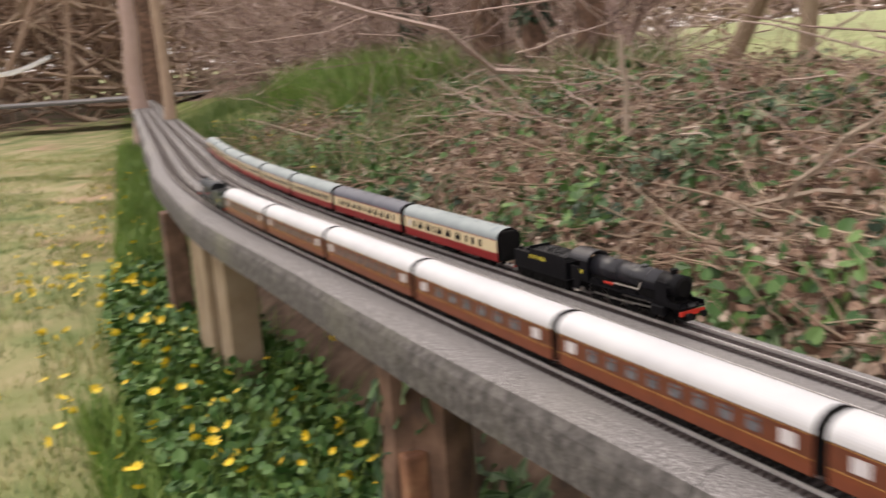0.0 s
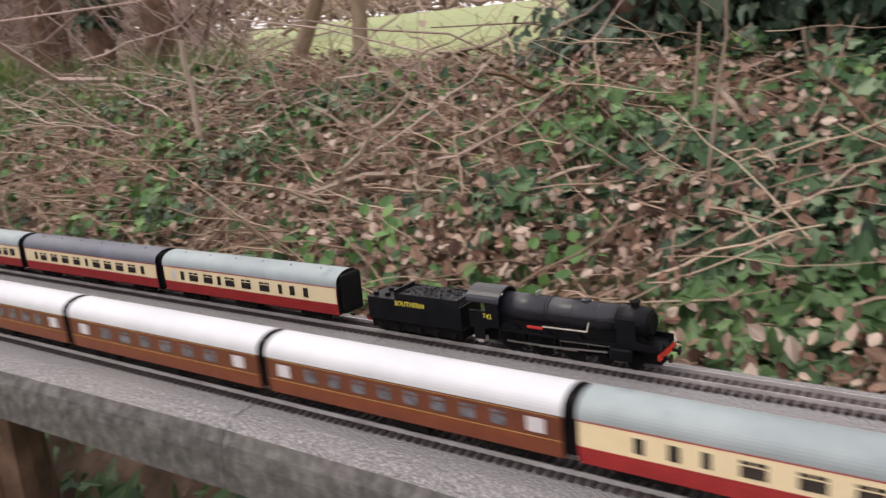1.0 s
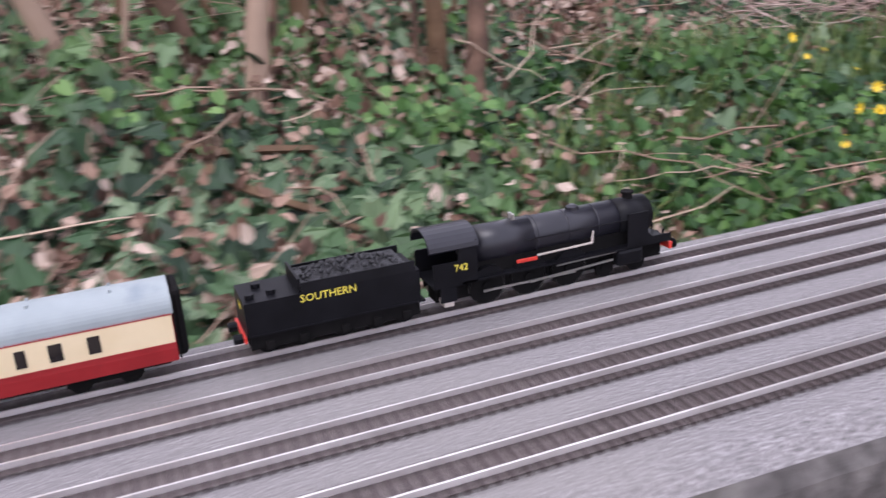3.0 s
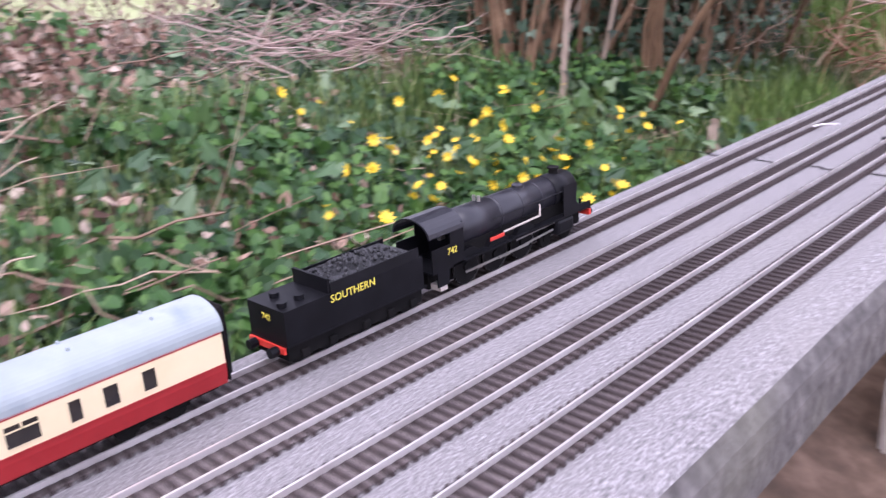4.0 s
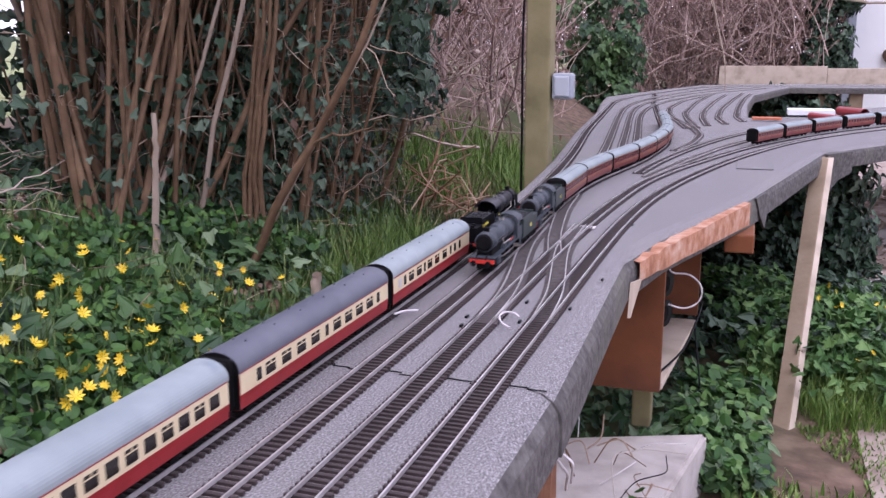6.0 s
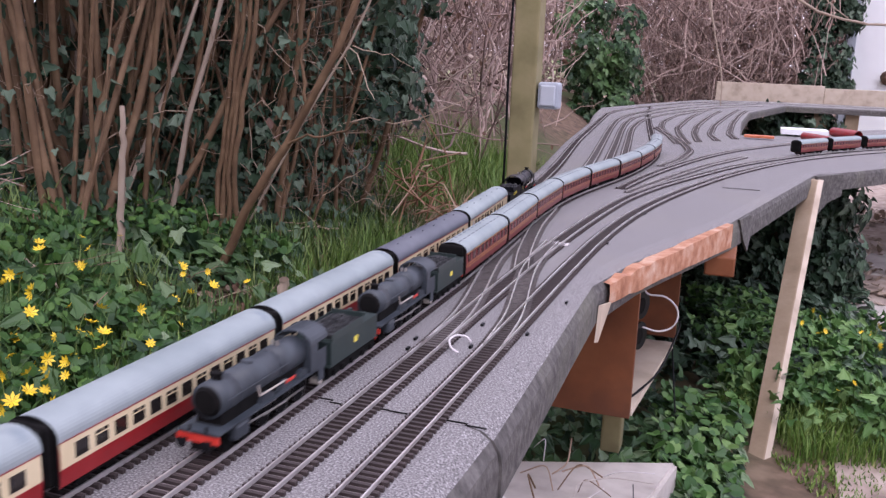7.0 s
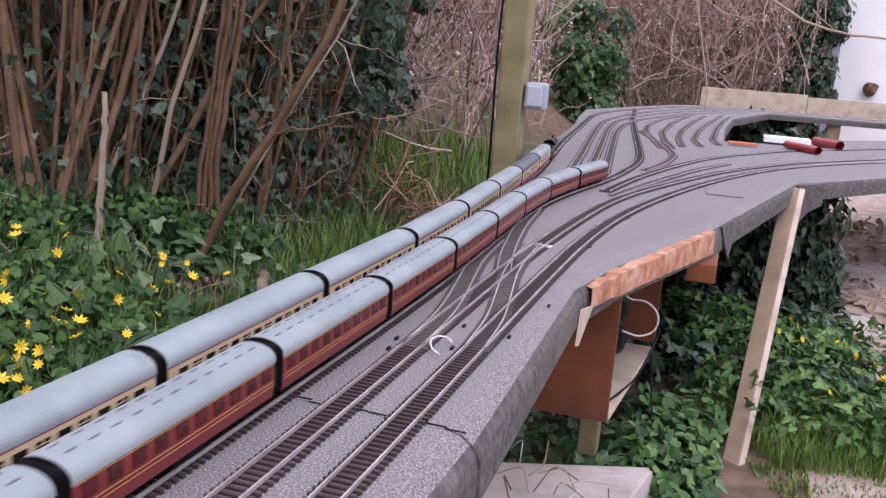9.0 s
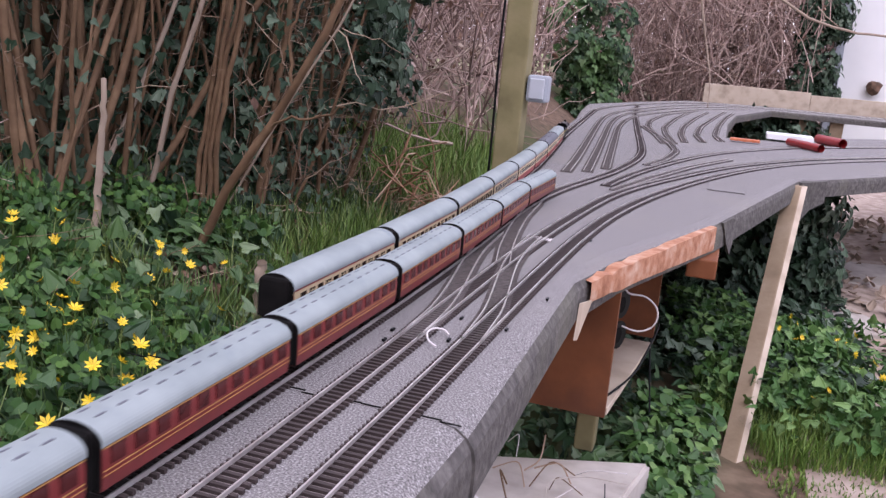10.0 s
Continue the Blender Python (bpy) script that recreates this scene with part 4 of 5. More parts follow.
bm = bmesh.new()
pts = [(.196, 1.975, -.006), (.212, 2.05, -.006), (.222, 2.1, -.02), (.217, 2.06, -.05), (.214, 2.03, -.072), (.205, 2.0, -.045)]
a = [bm.verts.new(p) for p in pts]
b = [bm.verts.new((p[0] + .004, p[1] - .003, p[2])) for p in pts]
bm.faces.new(a)
bm.faces.new(b[::-1])
for i in range(len(pts)):
    bm.faces.new((a[i], a[(i + 1) % len(pts)], b[(i + 1) % len(pts)], b[i]))
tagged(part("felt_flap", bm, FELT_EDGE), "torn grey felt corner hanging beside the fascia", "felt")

# slab in front of the cupboard
slab_bm = bmesh.new()
SL = [(-.1, 1.25), (.075, 1.311), (.147, 1.713), (-.125, 1.6)]
a = [slab_bm.verts.new((x, y, -.37)) for x, y in SL]
b = [slab_bm.verts.new((x, y, -.56)) for x, y in SL]
slab_bm.faces.new(a)
slab_bm.faces.new(b[::-1])
for i in range(4):
    slab_bm.faces.new((a[i], b[i], b[(i + 1) % 4], a[(i + 1) % 4]))
bmesh.ops.recalc_face_normals(slab_bm, faces=slab_bm.faces)
bmesh.ops.bevel(slab_bm, geom=list(slab_bm.edges), offset=.006, segments=2, affect='EDGES')
tagged(part("stone_slab", slab_bm, SLAB), "pale dusty slab block lying below the board", "slab")

for pts in ([(.03, 1.36, -.36), (.06, 1.42, -.33), (.10, 1.5, -.35), (.09, 1.58, -.36)], [(.05, 1.34, -.36), (.02, 1.45, -.31), (.06, 1.55, -.34), (.12, 1.6, -.362)], [(-.02, 1.3, -.362), (.03, 1.38, -.345), (.08, 1.4, -.36)]):
    cable("loose_wire", pts, .0009, BUFFGREY if pts[0][0] > .04 else BLACK, "loose wire curled on the slab")
for k in range(12):
    x0, y0 = random.uniform(-.06, .06), random.uniform(1.4, 1.62)
    a = random.uniform(0, 6.28)
    L = random.uniform(.04, .11)
    pts = [(x0, y0, -.366), (x0 + .4 * L * math.cos(a), y0 + .4 * L * math.sin(a), -.366 + random.uniform(.005, .05)), (x0 + L * math.cos(a + .5), y0 + L * math.sin(a + .5), -.366 + random.uniform(.0, .03))]
    cable("dry_stalk", pts, random.uniform(.0007, .0014), random.choice((WIRE, TWIG, STEM)), "thin dry stalk fallen on the slab", 12)
for pts in ([(.045, .90, -.05), (.06, .91, -.075), (.055, .93, -.1)], [(.048, .905, -.05), (.066, .90, -.06), (.062, .915, -.085)]):
    cable("wire_tail", pts, .0012, WIRE, "pale wire tail hanging at the board joint")
sprig = thing("leafy_sprig", "wilting green sprig growing beside the slab", "plant")
v, f = tubes(np.array([[(.06, 1.25, -.54), (.075, 1.27, -.36), (.08, 1.28, -.3), (.095, 1.3, -.27)]]), np.full((1, 4), .002), 5)
raw_mesh("stalk", v, f, TWIG, sprig)
for i in range(9):
    q = np.array([[.08 + .012 * math.sin(i * 2.4), 1.28 + .012 * math.cos(i * 2.4), -.36 + .011 * i]])
    v, f = scatter(HEART_T, IVY_F, q, np.array([[.6, -.5, .2]]), np.array([.014]), np.array([-1.4 + .3 * math.sin(i)]), .3)
    raw_mesh("leaf", v * 1.0, f, HERB, sprig)
for x0, y0, w, d, r in ((.76, 3.95, .3, .34, 15), (1.15, 4.7, .5, .3, -10), (.62, 3.2, .24, .2, 40), (1.1, 4.0, .36, .3, 5)):
    ob = part("flagstone", box(-w / 2, w / 2, -d / 2, d / 2, 0, .03, .006), SLAB)
    ob.matrix_basis = pose(x0, y0, float(ground_z(x0, y0)) + .004, 2, 1, r)
    tagged(ob, "pale flat stone lying on the earth path", "flagstone")
sc = np.stack(along(900, .5, 1.6, 3.0, 5.4), 1)
v, f = scatter(DEAD_T, IVY_F, np.c_[sc, ground_z(sc[:, 0], sc[:, 1]) + .012], np.tile([0, 0, 1.], (900, 1)), rng.uniform(.02, .06, 900), rng.uniform(0, 6.28, 900), .4)
tagged(raw_mesh("wood_chips", v, f, STEM_PALE), "scattered pale wood chips on the path", "wood chips", kind="stuff")

# far timber, white building and clutter on the right branch
tagged(part("far_plank", box(-.13, .78, 8.82, 8.86, -.02, .15, .004), WOOD_PALE), "long pale plank on edge behind the sidings", "plank")
tagged(part("far_plank", box(.784, 3.2, 8.84, 8.88, -.02, .13, .004), WOOD_PALE), "long brown plank on edge behind the sidings", "plank")
for x in (.72, .95, 1.9):
    tagged(part("trestle", box(x - .05, x + .05, 7.98, 8.04, -.6, -.054, .003), WOOD_POST), "short timber trestle under the far board", "trestle")
shed = thing("white_shed", "white-walled shed beyond the sidings", "shed")
part("wall", box(1.075, 4.8, 9.9, 10.1, -.5, 2.6, .005), PLAIN_WHITE, shed)
part("corner_board", box(1.0, 1.074, 9.86, 10.1, -.5, 2.6, .004), LAMPGREY, shed)
part("roof", box(.9, 5.0, 9.8, 10.4, 2.601, 2.7, .005), ROOF_DARK, shed)


def tube_piece(p, q, r, mat, label, name="plastic_tube"):
    bm = cyl(r, p, q, 16, caps=False)
    cyl(r * .86, p, q, 16, bm=bm, caps=False)
    return tagged(part(name, bm, mat, smooth=True), label, "tube")


tube_piece((.53, 4.37, .02), (.61, 4.2, .02), .019, CRIMSON, "short dark red plastic tube lying on the board")
tube_piece((.40, 4.03, .017), (.50, 3.83, .017), .015, CRIMSON, "short dark red half tube lying on the board")
tagged(part("paper_sheet", box(.32, .50, 4.2, 4.34, .008, .03, .001), PLAIN_WHITE), "crumpled white paper on the far board", "paper")
tagged(part("red_strip", box(.18, .29, 3.91, 3.95, .006, .016, .002), ORANGE), "orange-red strip lying on the board", "strip")
tagged(part("felt_patch", box(.155, .235, 2.36, 2.52, .0005, .003, .001), FELT), "small square felt patch on the board", "felt")
tagged(part("paint_mark", box(-.055, -.03, 1.55, 1.568, .0005, .0028, .001), WIRE), "white scrap stuck to the board", "scrap")
cable("wire_loop", [(-.022, 1.03, .004), (-.032, 1.036, .006), (-.039, 1.052, .008), (-.037, 1.068, .008), (-.028, 1.073, .006), (-.022, 1.066, .004)], .0010, WIRE, "small loop of white wire between the tracks")
cable("wire_scrap", [(-.14, 1.03, .006), (-.133, 1.042, .007), (-.122, 1.05, .006)], .0012, WIRE, "scrap of white wire beside the track", 10)
tagged(part("orange_wire_scrap", box(-.129, -.122, -.70, -.655, .0012, .004, .001), ORANGE), "short orange plastic strip between the tracks", "scrap")
for x, y in ((-.07, 1.03), (-.074, 1.06), (-.02, 1.06), (-.03, 1.13), (.018, 1.12), (-.115, 1.42), (-.03, 1.36), (.03, 1.25), (-.14, 1.5), (.02, 1.6), (.04, 1.9)):
    bm = box(x - .0014, x + .0014, y - .0035, y + .0035, 0.0003, .0028, .0006)
    tagged(part("point_motor_clip", bm, BLACK), "small black wiring clip beside the track", "clip")
for y, xs in ((.892, .045),):
    bm = bmesh.new()
    for i in range(18):
        x = xs - .26 * i / 17
        box(x - .016, x, y - .0006 + .003 * math.sin(i * 1.7), y + .0006 + .003 * math.sin(i * 1.7), .0002, .0009, bm=bm)
    tagged(part("board_joint", bm, BLACK_MATT), "dark crack at the joint between two boards", "joint", kind="structure")


# ---------- plants ----------
def leaves(name, x, y, size, mat, label, template=IVY_T, lift=(.0, .05), tilt=.45, hang=0.0, category="ivy"):
    n = len(x)
    z = ground_z(x, y) + rng.uniform(lift[0], lift[1], n)
    nrm = ground_normal(x, y) + np.array([.35, -.15, 0])
    v, f = scatter(template, IVY_F, np.stack([x, y, z], 1), nrm, size * rng.uniform(.55, 1.25, n), rng.uniform(0, 6.283, n), tilt)
    return tagged(raw_mesh(name, v, f, mat), label, category, kind="stuff")


def clumped(x, y, scale, seed, cut):
    """Keep points where a lumpy field is high."""
    k = np.array([noise.noise((a * scale, b * scale, seed)) for a, b in zip(x, y)])
    m = k > cut
    return x[m], y[m]


def off_board(x, y, margin=.02):
    xl = left_edge(y) - margin
    m = (x < xl)
    return x[m], y[m]


# ivy over the bank
x, y = along(46000, -2.1, -.22, -5.5, 2.9)
x = x + bend(y)
x, y = off_board(*clumped(x, y, 2.2, 1.0, -.16))
m = (y > -1.1) | (np.sin(5 * x + 2 * y) + np.sin(3.3 * y - 2 * x) + rng.normal(0, .5, len(x)) > 1.25)
x, y = x[m], y[m]
leaves("ivy_ground_cover", x, y, .034, IVY, "dark green ivy trailing over the bank", lift=(.0, .07))
x, y = along(5000, -1.9, -.24, -1.05, 1.0)
x, y = off_board(x, y)
leaves("ivy_ground_cover", x, y, .03, IVY, "mixed green ivy creeping through dead leaves", lift=(.0, .06))
x, y = along(3500, -1.9, -.24, -5.5, -1.2)
x, y = off_board(x + bend(y), y)
leaves("bramble_leaves", x, y, .026, HERB, "fresh green bramble leaves among the litter", HEART_T, (.01, .08), .6, category="brambles")
# dead leaves
x, y = along(52000, -2.2, -.22, -6, 3.0)
x = x + bend(y)
x, y = off_board(*clumped(x, y, 1.7, 5.0, -.2))
leaves("leaf_litter", x, y, .023, LITTER, "dry brown fallen leaves on the bank", DEAD_T, (.0, .025), .5, category="leaf litter")
x, y = along(26000, -2.0, -.24, -6, 1.2)
x, y = off_board(x + bend(y), y)
leaves("leaf_litter", x, y, .019, LITTER, "small dry pale leaves and chaff on the bank", DEAD_T, (.01, .08), .8, category="leaf litter")
def patches(n, each, spread, x0, x1, y0, y1):
    cx, cy = along(n, x0, x1, y0, y1)
    x = np.repeat(cx, each) + rng.normal(0, spread, n * each)
    y = np.repeat(cy, each) + rng.normal(0, spread * 1.3, n * each)
    return off_board(x + bend(y), y)


x, y = patches(34, 80, .06, -1.7, -.3, -6.5, -1.4)
leaves("ivy_clumps", x, y, .03, IVY, "clumps of glossy green ivy on the bank", lift=(.02, .11))
x, y = patches(26, 90, .08, -1.7, -.4, -1.5, .2)
leaves("ivy_clumps", x, y, .034, IVY, "clumps of glossy green ivy in the litter", lift=(.02, .11))
x, y = patches(60, 60, .045, -1.7, -.3, -6.0, .9)
leaves("fresh_weeds", x, y, .02, HERB_BRIGHT, "fresh bright green weeds on the bank", HEART_T, (.02, .12), .6, category="weeds")
x, y = patches(46, 130, .07, -1.7, -.35, -1.6, 1.0)
leaves("leaf_litter", x, y, .022, LITTER, "drifts of reddish-brown fallen leaves in the ivy", DEAD_T, (.03, .1), .7, category="leaf litter")
x, y = along(1500, -1.9, -.26, -5, .3)
x, y = off_board(x + bend(y), y)
leaves("leaf_litter", x, y, .027, LITTER, "larger curled pale fallen leaves", DEAD_T, (.01, .07), .7, category="leaf litter")
# celandines beside the junction, and below the line
x, y = along(21000, -1.1, -.26, .45, 2.1)
x, y = off_board(*clumped(x, y, 2.5, 9.0, -.05))
leaves("celandine_leaves", x, y, .019, HERB, "fresh green celandine leaves", HEART_T, (.0, .11), .7, category="celandine")
x, y = along(15000, -.1, .22, -3.6, -.3)
x = x + bend(y)
leaves("celandine_leaves", x, y, .02, HERB_BRIGHT, "fresh green celandine leaves below the line", HEART_T, (.02, .12), .65, category="celandine")
x, y = along(2200, -.2, .26, -2.0, .4)
leaves("ivy_ground_cover", x, y, .036, IVY, "dark green ivy below the line", lift=(.0, .08))
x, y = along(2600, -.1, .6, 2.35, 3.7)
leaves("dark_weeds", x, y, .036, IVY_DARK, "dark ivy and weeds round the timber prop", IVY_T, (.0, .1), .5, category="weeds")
x, y = along(5200, .08, .85, 2.08, 3.0)
m = ~((x > .2) & (x < .42) & (y < 2.1))
x, y = x[m], y[m]
x, y = clumped(x, y, 4.0, 21.0, -.12)
leaves("nettle_patch", x, y, .027, HERB_BRIGHT, "nettles and green weeds round the timber prop", IVY_T, (.01, .12), .7, category="weeds")

x, y = along(900, .08, .25, 1.66, 2.2)
leaves("nettle_patch", x, y, .021, HERB_BRIGHT, "low nettles and weeds beside the slab", HEART_T, (.0, .07), .5, category="weeds")
x, y = along(700, -.2, .25, 1.66, 2.3)
leaves("dark_weeds", x, y, .03, IVY, "ivy creeping under the cupboard", IVY_T, (.0, .06), .5, category="weeds")


def flowers(pts, label):
    """Star flowers of eight petals on thin stalks."""
    n = len(pts)
    pts = np.asarray(pts, float)
    t, f = [], []
    for k in range(8):
        a, w = k * math.pi / 4, .34
        t += [(0, 0, 0), (.62 * math.cos(a - w), .62 * math.sin(a - w), .22), (math.cos(a), math.sin(a), .42), (.62 * math.cos(a + w), .62 * math.sin(a + w), .22)]
        f.append((4 * k, 4 * k + 1, 4 * k + 2, 4 * k + 3))
    v, ff = scatter(t, f, pts, np.tile([.3, -.3, .8], (n, 1)), rng.uniform(.007, .0135, n), rng.uniform(0, 6.28, n), .6)
    ob = raw_mesh("celandine_flowers", v, ff, PETAL)
    tagged(ob, label, "flowers", kind="stuff")
    foot = pts - np.array([0, 0, 1]) * rng.uniform(.06, .1, (n, 1)) + rng.normal(0, .01, (n, 3))
    paths = np.stack([foot, (foot + pts) / 2 + rng.normal(0, .004, (n, 3)), pts - [0, 0, .001]], 1)
    v, ff = tubes(paths, np.full((n, 3), .0011), 4)
    tagged(raw_mesh("flower_stalks", v, ff, GRASS), "thin green flower stalks", "flowers", kind="stuff")


def flower_spots(n, x0, x1, y0, y1, h):
    x, y = along(n, x0, x1, y0, y1)
    return np.stack([x, y, ground_z(x, y) + rng.uniform(h[0], h[1], n)], 1)


flowers(np.concatenate([flower_spots(60, -1.05, -.5, 1.0, 1.75, (.08, .14)), flower_spots(26, -.8, -.4, .8, 1.35, (.1, .15)), flower_spots(30, -.9, -.6, 1.05, 1.4, (.1, .15))]), "yellow celandine flowers beside the tracks")
flowers(np.concatenate([flower_spots(260, -.05, .34, -3.6, -.7, (.1, .16)), flower_spots(60, -1.2, -.4, -7, -3.6, (.06, .12)), flower_spots(110, -.3, .2, -5.6, -2.0, (.05, .12)), flower_spots(30, .0, .5, -4.5, -2.2, (.03, .06)), flower_spots(18, .35, .7, 2.15, 2.7, (.1, .15))]), "yellow celandine flowers below the line")


def grass(n, x0, x1, y0, y1, h, label, seed, cut=-1.0, w=.0022, mat=GRASS):
    x, y = along(n, x0, x1, y0, y1)
    x = x + bend(y)
    if cut > -1:
        x, y = clumped(x, y, 2.4, seed, cut)
    n = len(x)
    z = ground_z(x, y)
    hh = rng.uniform(h[0], h[1], n)
    a = rng.uniform(0, 6.283, n)
    lean = rng.uniform(.1, .7, n) * hh
    d = np.stack([np.cos(a), np.sin(a), np.zeros(n)], 1)
    s = np.stack([-np.sin(a), np.cos(a), np.zeros(n)], 1) * w
    p0 = np.stack([x, y, z - .005], 1)
    p1 = p0 + d * lean[:, None] * .35 + np.array([0, 0, 1]) * (hh * .6)[:, None]
    p2 = p0 + d * lean[:, None] + np.array([0, 0, 1]) * hh[:, None]
    v = np.stack([p0 - s, p0 + s, p1 + s * .8, p1 - s * .8, p2 + s * .15, p2 - s * .15], 1).reshape(-1, 3)
    k = np.arange(n)[:, None] * 6
    f = np.concatenate([k + [[0, 1, 2, 3]], k + [[3, 2, 4, 5]]], 0)
    tagged(raw_mesh("grass", v, f, mat), label, "grass", kind="stuff")


x, y = along(500, -1.0, -.3, .6, 2.0)
leaves("ivy_ground_cover", x, y, .036, IVY, "larger grey-green leaves among the celandines", lift=(.05, .12))
grass(14000, -.75, -.22, .6, 2.6, (.04, .13), "bright fine grass among the celandines", 43.0, -.15, .0013, SHOOTS)
grass(26000, -1.2, -.22, .3, 3.0, (.03, .13), "tufted green grass on the bank", 3.0, -.1)
grass(26000, -.1, .2, -9, -1, (.04, .14), "green grass under and beside the line", 4.0, -.2, mat=SHOOTS)
grass(8000, -1.6, -.9, -7.2, -4.8, (.12, .34), "bright tall grass clump high on the bank", 19.0, -.1, mat=SHOOTS)
grass(9000, .02, .3, -2.6, -.9, (.04, .12), "bright grass in the celandines", 27.0, -.15, mat=SHOOTS)
grass(9000, .12, .4, -9, -1.0, (.015, .05), "ragged grass at the lawn edge", 17.0, -.15, mat=LAWN_GRASS)
grass(34000, .22, 2.2, -10, -1.0, (.022, .05), "short worn lawn grass", 6.0, -.15, mat=LAWN_GRASS)
grass(12000, .2, 1.3, -8, -1.6, (.02, .045), "fresh green tufts in the worn lawn", 51.0, .0, mat=GRASS)
grass(20000, -2.2, -.3, -9, -3.2, (.05, .2), "long bright grass on the bank", 8.0, -.05)
grass(16000, .2, 1.0, 2.05, 2.6, (.02, .075), "grass at the edge of the dirt path", 2.0, -.1, .0014, SHOOTS)
x, y = along(900, .3, 1.0, 2.1, 2.7)
leaves("nettle_patch", x, y, .024, HERB_BRIGHT, "young nettles standing in the grass", IVY_T, (.03, .1), .8, category="weeds")
grass(6000, .19, .9, 1.76, 2.06, (.006, .022), "thin green grass on the path edge", 35.0, -.2, mat=SHOOTS)
grass(900, .2, .8, 1.45, 1.8, (.012, .04), "stray grass on the path edge", 36.0, -.3, mat=SHOOTS)
grass(7000, .18, .5, .7, 2.0, (.006, .025), "ragged grass along the edge of the path", 33.0, -.2, mat=LAWN_GRASS)
grass(6000, .3, 1.2, 1.3, 2.1, (.008, .025), "short dry grass on the dirt path", 22.0, -.05, mat=LAWN_GRASS)
for lo, hi, n in ((-4.6, -1.3, 4200), (-1.3, .8, 900)):
    grass(n, -1.9, -.35, lo, hi, (.03, .11), "pale dead grass flattened on the bank", 31.0, .02, .0016, STRAW)
grass(9000, -1.2, -.4, 2.8, 4.4, (.08, .24), "bright grass clump beyond the hedge", 15.0, -.1, mat=SHOOTS)
grass(1500, -1.0, -.4, 2.6, 3.8, (.06, .16), "dead brown grass beyond the hedge", 25.0, -.1, .0018, STRAW)
grass(4500, -.9, .0, 2.4, 4.5, (.04, .12), "long grass beyond the lamp post", 12.0, -.1)


def sticks(n, x0, x1, y0, y1, length, r, mat, label, name="fallen_twigs", rise=.35, follow=True, zoff=(.01, .06), k=6, category="twigs"):
    x, y = along(n, x0, x1, y0, y1)
    x = x + bend(y)
    z = ground_z(x, y) + rng.uniform(zoff[0], zoff[1], n)
    L = rng.uniform(length[0], length[1], n)
    a = rng.uniform(0, 6.283, n)
    e = rng.normal(0, rise, n)
    d = np.stack([np.cos(a) * np.cos(e), np.sin(a) * np.cos(e), np.sin(e)], 1)
    side = np.cross(d, [0, 0, 1.])
    u = np.linspace(0, 1, k)
    wob = rng.normal(0, .035, (n, k)).cumsum(1) * L[:, None]
    P = np.stack([x, y, z], 1)[:, None] + d[:, None] * (u[None] * L[:, None])[..., None] + side[:, None] * wob[..., None]
    P[..., 2] += rng.normal(0, .03, (n, k)).cumsum(1) * L[:, None]
    if follow:
        P[..., 2] = np.maximum(P[..., 2], ground_z(P[..., 0], P[..., 1]) + .006)
    edge = np.interp(P[..., 1], YG, LINE["A"]) - .065
    bad = (P[..., 0] > edge).any(1)
    P = P[~bad]
    R = rng.uniform(r[0], r[1], len(P))[:, None] * np.linspace(1, .45, k)[None]
    v, f = tubes(P, R, 4)
    return tagged(raw_mesh(name, v, f, mat), label, category, kind="stuff")


sticks(380, -1.9, -.35, -1.1, .9, (.05, .3), (.0007, .003), TWIG, "dry pale twigs in the ivy", zoff=(.03, .1))
sticks(120, -1.8, -.5, -5.5, -1.0, (.15, .45), (.003, .008), STEM_PALE, "thick pale dead sticks on the bank", "dead_sticks", .55)
sticks(30, -1.7, -.45, -1.5, .7, (.12, .32), (.004, .009), STEM, "broken brown branch pieces in the ivy", "broken_branches", .5)
sticks(6000, -2.0, -.35, -6, -1.0, (.06, .34), (.0008, .0026), TWIG, "dry pale twigs lying on the bank")
sticks(380, -1.5, -.3, .6, 3.2, (.06, .22), (.0007, .002), TWIG, "dry pale twigs lying on the bank")
sticks(360, -1.75, -.9, -7, -1.6, (.2, .5), (.0012, .0035), BRAMBLE, "arching dry bramble canes", "bramble_canes", .5, True, (.0, .1), 8, "brambles")
sticks(160, -1.7, -.6, -1.8, .8, (.1, .4), (.0008, .0022), TWIG, "bare dry stalks standing in the ivy", "dry_stalks", .5, True, (.0, .15), 7)


sticks(300, -1.6, -1.2, 1.1, 1.6, (.06, .26), (.0008, .0026), BRAMBLE, "heap of pinkish dead twigs beside the coppice", "brush_pile", .3, True, (.0, .12), 7)


